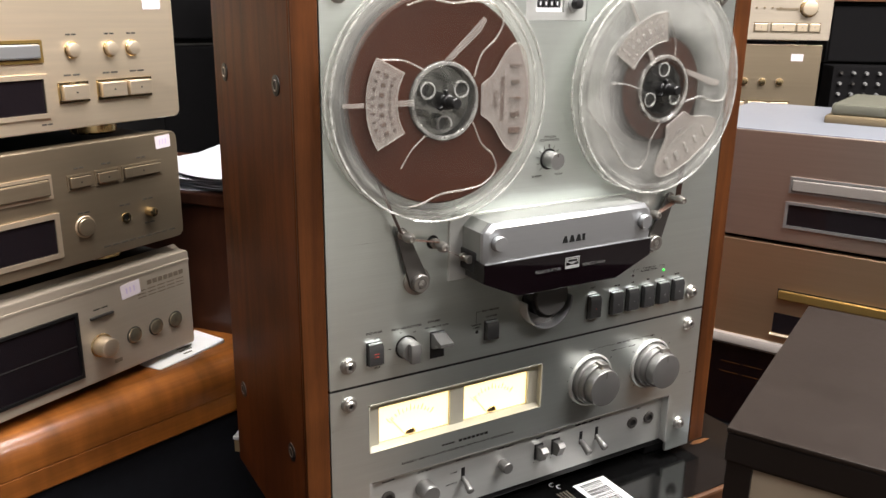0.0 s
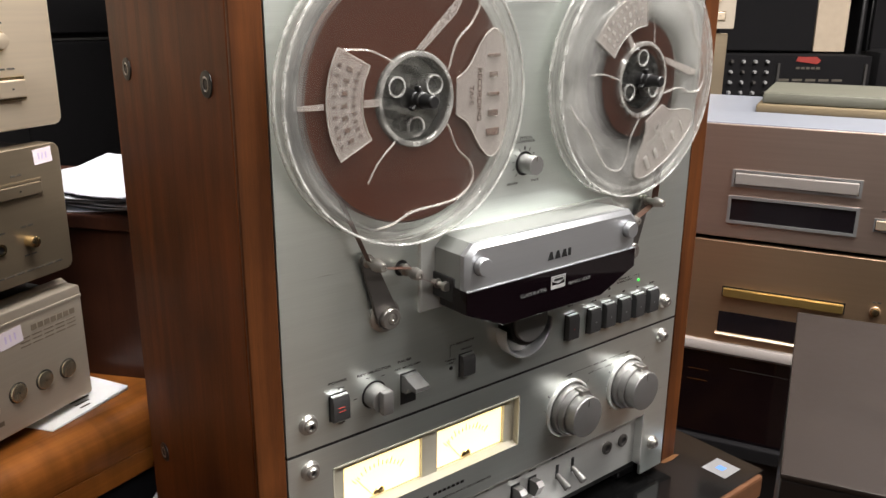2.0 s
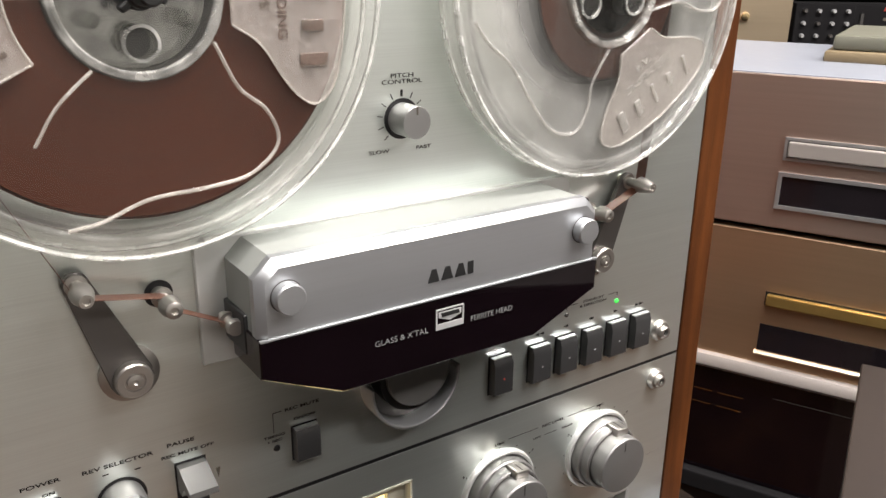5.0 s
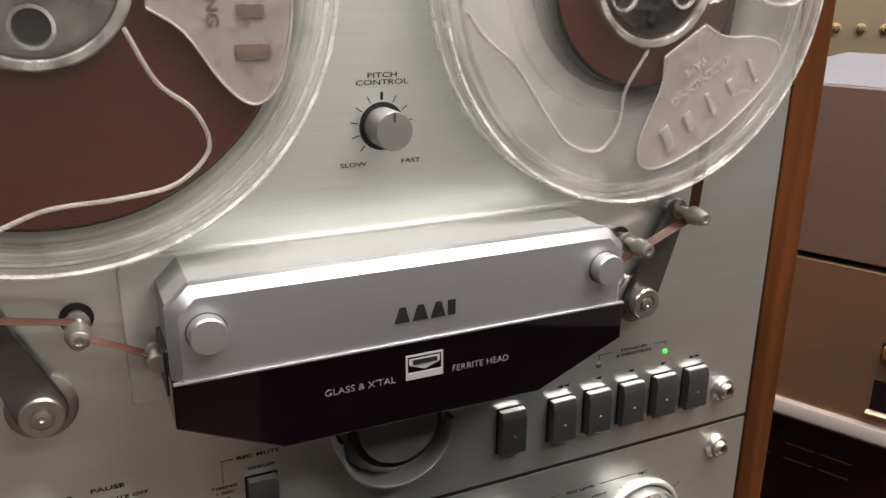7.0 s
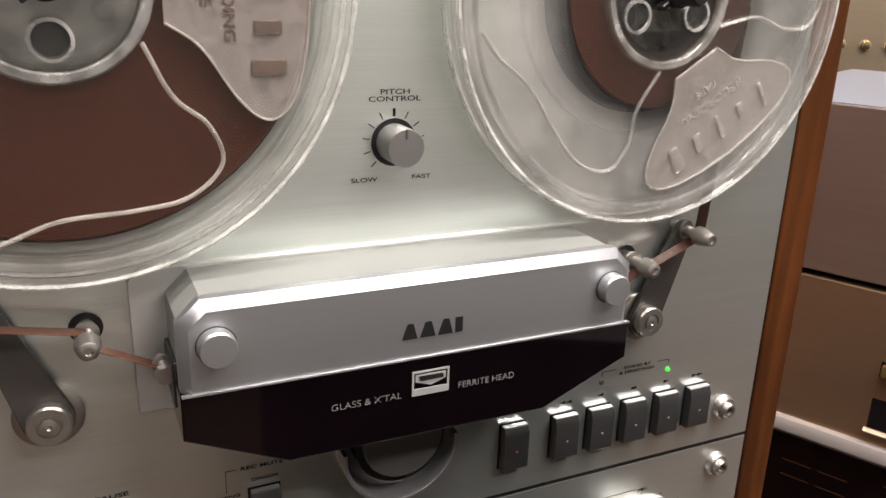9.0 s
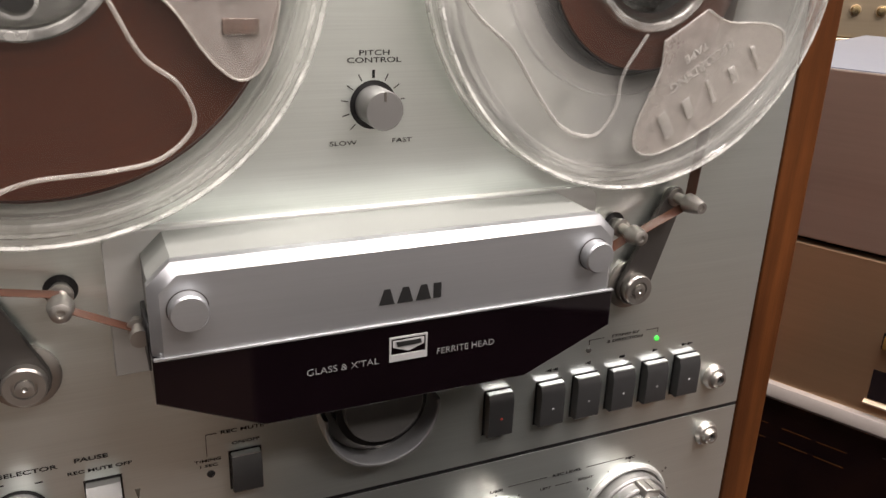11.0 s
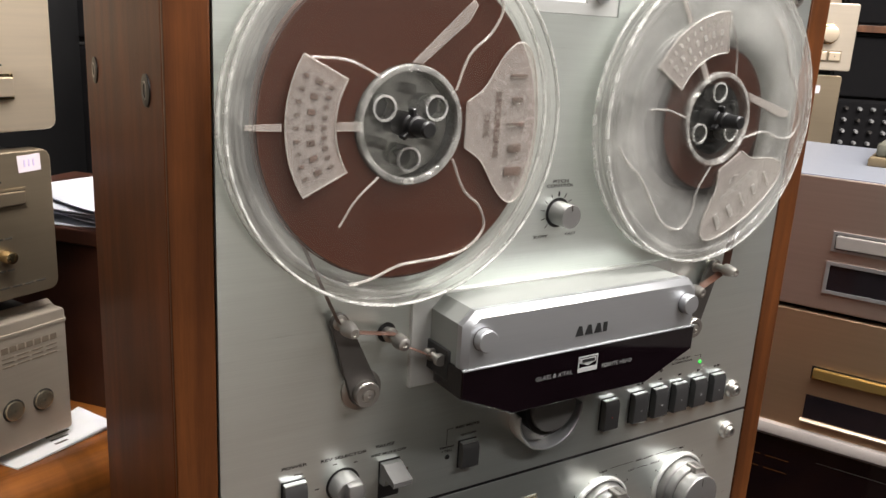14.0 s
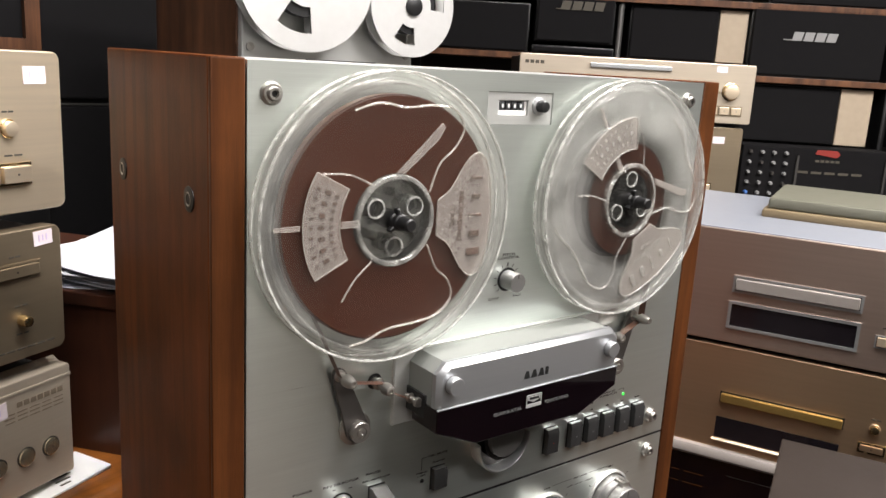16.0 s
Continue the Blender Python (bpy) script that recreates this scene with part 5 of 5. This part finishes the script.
    # leaflet under the stack
    lf = thing("paper_leaflet", pose(-0.24, 0.33, 0.8892), "folded white printed leaflet under the lowest unit", "leaflet")
    pts = [(0.047, 0.001), (-0.031, -0.040), (-0.047, -0.018), (0.025, 0.044)]
    for k in range(2):
        bm = bmesh.new()
        lo = [bm.verts.new((x, y, 0.0004 + 0.0007 * k)) for x, y in pts]
        hi = [bm.verts.new((x, y, 0.0009 + 0.0007 * k + (0.003 if x > 0.02 else 0.0))) for x, y in pts]
        bm.faces.new(lo[::-1])
        bm.faces.new(hi)
        for i in range(4):
            bm.faces.new((lo[i], lo[(i + 1) % 4], hi[(i + 1) % 4], hi[i]))
        part("page", bm, M_LEAFLET, lf)
    for k in range(4):
        bm = box(-0.018, 0.018 - 0.004 * (k % 2), -0.0012, 0.0012, 0.0, 0.0002)
        p = part("print_bar", bm, M_GREYINK, lf)
        p.matrix_basis = pose(0.006 + 0.0028 * k, 0.004 - 0.006 * k + 0.006, 0.0040 - 0.0004 * k, 0, 2.5, 28)
    # dark wooden cabinet behind, with loose papers on it
    dc = thing("dark_cabinet", pose(-0.192, 0.37, 0, 0, 0, -50), "dark red-brown wooden cabinet behind the stack", "cabinet")
    part("body", box(-0.20, 0.13, 0.0, 0.20, 0.0, 1.040, 0.002), M_REDWOOD, dc)
    part("top", box(-0.205, 0.134, -0.006, 0.203, 1.040, 1.054, 0.002), M_REDWOOD, dc)
    rng = random.Random(11)
    for k in range(7):
        sh = thing("paper_sheet", pose(-0.172 + 0.010 * rng.random(), 0.405 + 0.012 * rng.random(), 1.0545 + 0.0030 * k, 0, 0, -72 + 44 * rng.random()), "loose white paper sheet in a fanned pile", "paper", "loose papers on the dark cabinet")
        bm = bmesh.new()
        n, lift = 8, 0.003 + 0.010 * rng.random()
        rows = [[bm.verts.new((-0.075 + 0.15 * i / n, -0.02 + 0.19 * j / n - 0.02, lift * (abs(i / n - 0.5) * 1.6) ** 2 + 0.002 * math.sin(3 * j / n + k))) for i in range(n + 1)] for j in range(n + 1)]
        for j in range(n):
            for i in range(n):
                bm.faces.new((rows[j][i], rows[j][i + 1], rows[j + 1][i + 1], rows[j + 1][i]))
        bm.normal_update()
        bmesh.ops.solidify(bm, geom=list(bm.faces), thickness=0.0008)
        part("page", bm, M_PAPER, sh)


build_left_stack()

# the stack beyond the deck's other side
RA = -65.0
RE, RO = Vector((math.cos(radians(RA)), math.sin(radians(RA)), 0)), Vector((0.475, 0.122, 0))


def right_pose(u, z):
    p = RO + RE * u
    return pose(p.x, p.y, z, 0, 0, RA)


def build_right_stack():
    grp = "hi-fi units in a second stack"
    w, s = 0.43, 0.148
    u, f = unit("hifi_unit", right_pose(-s, 0.9655), w, 0.33, 0.1385, M_BRONZE, M_TOP, "silver-grey disc player with a pale lid and silver drawer", "cd player", grp, 0.002, 0.012, 0.0065, M_TOP)
    z = -0.9655
    drawer(u, s - 0.0005, s + 0.1335, 1.0395 + z, 1.0535 + z, M_DULLRIM, M_SILVER)
    window(u, s - 0.002, s + 0.1345, 0.9945 + z, 1.0215 + z, M_SILVER, 0.0035)
    key(u, s + 0.1560, s + 0.178, 1.0020 + z, 1.0130 + z, M_CHAMP, M_SILVER)
    key(u, s + 0.1860, s + 0.208, 1.0020 + z, 1.0130 + z, M_CHAMP, M_SILVER)
    caption(u, s + 0.166, 1.023 + z, 0.012)
    u, f = unit("hifi_unit", right_pose(-s, 0.8205), w, 0.33, 0.1430, M_TAN, M_CASE, "tan-gold disc player with a bronze drawer bar", "cd player", grp, 0.002, 0.012, 0.0035)
    z = -0.8205
    part("lower_rim", side_prism([(-0.004, 0.8190 + z), (-0.0075, 0.823 + z), (-0.0075, 0.829 + z), (-0.005, 0.8335 + z), (0.0, 0.8350 + z), (0.002, 0.8350 + z), (0.002, 0.8190 + z)], 0.0, w), M_DULLRIM, u, "pale rounded lower edge")
    part("drawer_gap", box(s - 0.001, s + 0.1385, -0.0004, 0.0, 0.8955 + z, 0.9095 + z), M_BLACK, u)
    part("disc_drawer", box(s + 0.0005, s + 0.137, -0.006, 0.0, 0.8965 + z, 0.9080 + z, 0.0015), M_GOLDBAR, u, "bronze-gold drawer bar")
    part("display", box(s - 0.002, s + 0.137, -0.0006, 0.0, 0.8490 + z, 0.8760 + z), M_DISPLAY, u, "dark display window")
    part("display_lip", side_prism([(0, 0.8480 + z), (-0.004, 0.8462 + z), (-0.004, 0.8448 + z), (0, 0.8440 + z)], s - 0.004, s + 0.139), M_CHAMP, u)
    knob(u, s + 0.170, 0.9045 + z, 0.005, 0.006, M_GOLD, "round_key", M_CHAMP)
    caption(u, s + 0.170, 0.915 + z, 0.010)
    key(u, s + 0.158, s + 0.182, 0.876 + z, 0.884 + z, M_TAN, M_GOLD)
    u, f = unit("hifi_unit", right_pose(-s, 0.700), w, 0.33, 0.1200, M_GLOSSBLACK, M_CASE, "glossy black unit with short gilt lines", "amplifier", grp, 0.002, 0.012, 0.0)
    z = -0.700
    for x0 in (0.050, 0.0875, 0.118):
        for zz in (0.7915, 0.7765):
            part("gilt_line", box(s - 0.15 + x0, s - 0.15 + x0 + 0.025, -0.0004, 0.0, zz + z, zz + 0.0010 + z), M_GOLD, u)
    part("long_seam", box(s + 0.020, w - 0.01, -0.0004, 0.0, 0.800 + z, 0.8006 + z), M_CASE, u)
    rack = thing("equipment_rack", right_pose(-s - 0.01, 0), "black rack under the second stack", "rack")
    part("shelf_top", box(0, w + 0.02, -0.01, 0.34, 0.68, 0.6998, 0.002), M_GRILLE, rack)
    part("body", box(0.005, w + 0.015, 0.0, 0.335, 0.0, 0.68), M_BLACK, rack)
    # cream lid resting on the silver unit
    lid = thing("cream_box", right_pose(-0.010, 1.1103), "flat grey-green plastic box lying on the silver-grey unit", "box")
    part("tray", box(0.012, 0.372, 0.126, 0.31, 0.0, 0.012, 0.003), M_BUFF, lid, "beige lower edge")
    part("cover", box(0.018, 0.366, 0.132, 0.305, 0.012, 0.027, 0.004), M_GREENGREY, lid)


build_right_stack()


# ---- dark lacquered cabinet in front ----
def build_front_cabinet():
    c = thing("lacquered_cabinet", pose(-0.028, -0.224, 0, 0, 0, -63.4), "dark brown lacquered floor cabinet with a pale inset panel", "cabinet")
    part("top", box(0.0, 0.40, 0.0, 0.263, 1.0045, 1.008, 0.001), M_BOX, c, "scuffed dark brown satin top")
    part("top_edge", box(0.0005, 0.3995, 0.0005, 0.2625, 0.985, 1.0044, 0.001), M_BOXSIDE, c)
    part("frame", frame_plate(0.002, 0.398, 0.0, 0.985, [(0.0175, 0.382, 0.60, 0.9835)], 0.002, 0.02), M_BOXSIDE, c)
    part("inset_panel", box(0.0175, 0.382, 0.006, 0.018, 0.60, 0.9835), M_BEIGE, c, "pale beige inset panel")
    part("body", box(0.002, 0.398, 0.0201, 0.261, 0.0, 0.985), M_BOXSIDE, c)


build_front_cabinet()


# ---- far things ----
def build_far_stack():
    grp = "cream hi-fi units far behind"
    a = -37.1
    base = pose(0.651, 0.736, 0, 0, 0, a)
    u, f = unit("receiver", base @ pose(0, 0, 1.199), 0.436, 0.30, 0.1075, M_PALEGOLD, M_CASE, "pale gold receiver with a round knob, topmost", "receiver", grp, 0.004, 0.012, 0.004)
    part("disc_drawer", box(0.130, 0.280, -0.004, 0.0, 0.0930, 0.1010, 0.001), M_SILVER, u)
    knob(u, 0.393, 0.062, 0.0135, 0.012, M_CHAMP, "volume_knob", M_GOLD)
    for x0, x1 in ((0.300, 0.322), (0.330, 0.372), (0.376, 0.394), (0.398, 0.416)):
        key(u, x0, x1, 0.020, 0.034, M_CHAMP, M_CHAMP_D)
    for k in range(4):
        for j in range(2):
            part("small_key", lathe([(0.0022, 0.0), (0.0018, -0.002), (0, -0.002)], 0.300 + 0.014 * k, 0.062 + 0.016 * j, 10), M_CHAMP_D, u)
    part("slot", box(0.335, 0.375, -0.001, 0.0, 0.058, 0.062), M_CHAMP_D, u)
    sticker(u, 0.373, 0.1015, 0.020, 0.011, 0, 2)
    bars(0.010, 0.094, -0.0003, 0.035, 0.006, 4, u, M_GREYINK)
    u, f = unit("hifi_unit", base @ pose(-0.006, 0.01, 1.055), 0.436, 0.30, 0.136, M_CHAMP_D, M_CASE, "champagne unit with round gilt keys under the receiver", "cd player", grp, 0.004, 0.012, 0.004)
    sticker(u, 0.392, 0.116, 0.022, 0.013, 0, 2)
    for x in (0.300, 0.333, 0.365):
        knob(u, x, 0.070, 0.0062, 0.006, M_GOLD, "round_key", M_CHAMP)
    for x in (0.270, 0.312, 0.352):
        key(u, x, x + 0.034, 0.018, 0.032, M_CHAMP, M_GOLD)
    b = thing("equipment_rack", base @ pose(-0.02, 0.0, 0), "black rack under the far hi-fi units", "rack")
    part("body", box(0.0, 0.46, 0.0, 0.33, 0.0, 1.055), M_BLACK, b)
    # another open-reel deck behind, with metal reels
    DX, DY, RLX, RLZ, RRX, RRZ = 0.012, 0.510, 0.083, 1.376, 0.233, 1.352
    d = thing("reel_to_reel_deck", pose(DX, DY, 0.0), "second tape deck in a rosewood case with metal reels", "tape deck")
    part("case", box(0.0, 0.245, 0.012, 0.30, 0.93, 1.47, 0.002), M_ROSEWOOD, d, "striped rosewood case")
    part("front_panel", box(0.002, 0.243, 0.0, 0.012, 0.93, 1.465, 0.002), M_STRIP, d)
    part("dark_slot", box(0.085, 0.185, -0.002, 0.0, 1.268, 1.279), M_BLACK, d)
    for x in (0.012, 0.232):
        part("screw", lathe([(0.005, 0), (0.005, -0.003), (0, -0.003)], x, 1.290, 12), M_CHROME, d)
    for cx, cz, rad in ((RLX - DX, RLZ, 0.089), (RRX - DX, RRZ, 0.0635)):
        r = thing("metal_reel", d.matrix_basis @ pose(cx, 0, cz), "brushed aluminium tape reel with three windows", "tape reel", "metal reels on the far deck")
        n = 72
        for y in (-0.030, -0.012):
            bm = bmesh.new()
            rs = [[bm.verts.new((q * rad * math.cos(2 * math.pi * i / n), y, q * rad * math.sin(2 * math.pi * i / n))) for i in range(n)] for q in (0.14, 0.42, 0.76, 1.0)]
            for k in range(3):
                for i in range(n):
                    if k == 1 and (i + 9) % 24 in range(8, 16):
                        continue
                    j = (i + 1) % n
                    bm.faces.new((rs[k][i], rs[k][j], rs[k + 1][j], rs[k + 1][i]))
            bm.normal_update()
            bmesh.ops.solidify(bm, geom=list(bm.faces), thickness=0.0012)
            part("flange", bm, M_ALU_REEL, r)
        part("tape_pack", lathe([(0.014, -0.028), (rad * 0.55, -0.028), (rad * 0.55, -0.014), (0.014, -0.014)], 0, 0, 40), M_BLACK, r)
        part("hub", lathe([(0.012, 0.0), (0.012, -0.034), (0.008, -0.036), (0, -0.036)], 0, 0, 24), M_BLACK, r)
    t = thing("display_table", pose(DX, DY, 0.0), "dark table under the second tape deck", "table")
    part("body", box(-0.02, 0.265, -0.02, 0.36, 0.0, 0.93), M_BLACK, t)


build_far_stack()


def speaker(name, m, w, h, d, label, strip=0.0, badge=False, material=None, badge_mat=None):
    badge_mat = badge_mat or M_PALEINK
    s = thing(name, m, label, "speaker", "speakers on the far shelves")
    part("cabinet", box(0, w, 0.012, d, 0, h, 0.003), material or M_BLACK, s)
    part("grille", box(0.004, w - strip - 0.004, 0.0, 0.012, 0.004, h - 0.004, 0.004), M_GRILLE, s, "charcoal cloth grille")
    if strip:
        part("baffle_strip", box(w - strip, w - 0.002, 0.003, 0.012, 0.003, h - 0.003, 0.002), M_BEIGE, s, "beige baffle strip")
    if badge:
        bm = bmesh.new()
        for k in range(4):
            x = w * 0.30 + k * 0.0285
            prism([(x, h * 0.52), (x + 0.024, h * 0.52), (x + 0.029, h * 0.52 + 0.022), (x + 0.005, h * 0.52 + 0.022)], -0.003, 0.0, bm=bm)
        prism([(w * 0.24, h * 0.52), (w * 0.30, h * 0.52), (w * 0.30 + 0.001, h * 0.52 + 0.003), (w * 0.24, h * 0.52 + 0.003)], -0.003, 0.0, bm=bm)
        part("name_badge", bm, badge_mat, s, "plain pale slanted badge")
    return s


def build_far_shelves():
    a = -40.0
    F = pose(1.300, 1.060, 0, 0, 0, a)
    rack = thing("wooden_shelf", F, "brown wooden shelf rack along the far wall", "shelf")
    for z in (0.985, 1.297, 1.478):
        part("board", box(-0.55 if z > 1.4 or z < 1 else 0.30, 1.15, 0.0, 0.30, z - 0.016, z, 0.001), M_ROSEWOOD, rack)
    part("board", box(-0.55, 0.31, 0.0, 0.30, 1.306, 1.322, 0.001), M_ROSEWOOD, rack)
    for x in (-0.57, -0.022, 0.302, 0.685, 1.15):
        part("upright", box(x, x + 0.014, 0.012 if x != 0.302 else 0.26, 0.30, 0.0, 2.2), M_CASE if x == -0.022 else M_BLACK, rack)
    part("back", box(-0.57, 1.16, 0.30, 0.31, 0.0, 2.2), M_BLACK, rack)
    speaker("bookshelf_speaker", F @ pose(0.012, 0.02, 1.322), 0.304, 0.138, 0.22, "beige speaker with a charcoal grille on a shelf", 0.075)
    speaker("bookshelf_speaker", F @ pose(0.318, 0.0, 1.297), 0.345, 0.178, 0.25, "large black speaker with a pale badge", 0.0, True)
    speaker("bookshelf_speaker", F @ pose(0.318, 0.02, 1.126), 0.344, 0.152, 0.22, "beige speaker with a charcoal grille in a lower bay", 0.085)
    speaker("bookshelf_speaker", F @ pose(-0.235, 0.0, 1.352), 0.205, 0.16, 0.25, "black speaker with a dim badge", 0.0, True, None, M_GREYINK)
    speaker("bookshelf_speaker", F @ pose(-0.52, 0.0, 1.322), 0.27, 0.125, 0.22, "dark grey padded speaker on the far shelf")
    speaker("bookshelf_speaker", F @ pose(-0.24, 0.0, 1.322), 0.215, 0.022, 0.22, "flat black unit under a speaker")
    for x in (0.02, 0.36, 0.75):
        speaker("bookshelf_speaker", F @ pose(x, 0.02, 1.4785), 0.30, 0.20, 0.22, "black speaker on the upper shelf")
    speaker("bookshelf_speaker", F @ pose(0.72, 0.02, 1.297), 0.38, 0.17, 0.22, "black speaker at the shelf's end")
    speaker("bookshelf_speaker", F @ pose(0.72, 0.02, 1.130), 0.38, 0.15, 0.22, "black speaker low at the shelf's end")
    # mixing unit with pale knobs and a black tape unit with a red badge
    mx = thing("audio_mixer", F @ pose(0.312, -0.085, 0.985), "black mixer with rows of small pale knobs", "mixer")
    part("body", box(0.0, 0.125, 0.0, 0.10, 0.0, 0.140, 0.003), M_GRILLE, mx)
    for j in range(5):
        for k in range(4):
            part("knob", lathe([(0.0048, 0.0), (0.0043, -0.010), (0.0034, -0.012), (0, -0.012)], 0.018 + 0.030 * k, 0.020 + 0.026 * j, 12), M_PALEINK if (j + k) % 4 else M_BLUE if j == 0 else M_ARM, mx)
    rk = thing("rack_unit", F @ pose(0.435, -0.085, 0.985), "black rack unit with a red badge", "rack unit")
    part("body", box(0.0, 0.25, 0.0, 0.10, 0.0, 0.140, 0.003), M_GRILLE, rk)
    part("badge", prism([(0.058, 0.126), (0.112, 0.119), (0.120, 0.128), (0.110, 0.137), (0.062, 0.137)], -0.002, 0.0), M_REDINK, rk, "red slanted badge")
    for k in range(2):
        bars(0.06 - 0.04 * k, 0.106 - 0.030 * k, -0.001, 0.06 + 0.10 * k, 0.006, 5, rk, M_GREYINK)
    for x in (0.012, 0.232):
        part("rail", box(x, x + 0.006, -0.006, 0.0, 0.02, 0.12), M_CASE, rk)
    part("lower_line", box(0.02, 0.23, -0.001, 0.0, 0.028, 0.032), M_CASE, rk)
    r2 = thing("audio_mixer", F @ pose(0.70, -0.085, 0.985), "black mixer at the end of the shelf", "mixer")
    part("body", box(0.0, 0.25, 0.0, 0.10, 0.0, 0.155, 0.02), M_GRILLE, r2)
    for j in range(3):
        for k in range(5):
            part("knob", lathe([(0.0046, 0.0), (0.0042, -0.010), (0, -0.012)], 0.05 + 0.028 * k, 0.055 + 0.032 * j, 10), M_REDINK if k == 2 else M_PALEINK, r2)
    led = thing("table_shelf", F @ pose(0.29, -0.10, 0), "dark ledge that carries the mixers", "shelf")
    part("body", box(0.0, 0.70, 0.0, 0.112, 0.0, 0.985), M_BLACK, led)
    # dark tall things beyond the champagne stack
    tall = thing("tall_speaker", pose(-0.12, 1.02, 0, 0, 0, 8), "tall black floor speaker in the dark", "speaker", "tall black speakers")
    part("cabinet", box(0.0, 0.32, 0.012, 0.35, 0.0, 1.75, 0.004), M_BLACK, tall)
    part("grille", box(0.006, 0.314, 0.0, 0.012, 0.05, 1.18, 0.004), M_GRILLE, tall)
    part("grille", box(0.006, 0.314, 0.0, 0.012, 1.192, 1.73, 0.004), M_GRILLE, tall)
    part("trim_line", box(0.006, 0.314, 0.002, 0.012, 1.1815, 1.1845), M_CASE, tall)
    copy_thing(tall, pose(-0.50, 1.14, 0, 0, 0, 14))
    wf = thing("wooden_speaker", pose(-0.46, 0.93, 0.0, 0, 0, 10), "brown wooden speaker with a dark front, behind the stack", "speaker")
    part("cabinet", frame_plate(0.0, 0.36, 1.262, 1.75, [(0.022, 0.338, 1.284, 1.73)], 0.0, 0.03), M_ROSEWOOD, wf)
    part("front", box(0.022, 0.338, 0.012, 0.030, 1.284, 1.73), M_GRILLE, wf)
    bars(0.20, 1.315, 0.011, 0.07, 0.012, 4, wf, M_CASE)
    part("base", box(0.0, 0.36, 0.0, 0.06, 0.0, 1.262), M_BLACK, wf)


build_far_shelves()
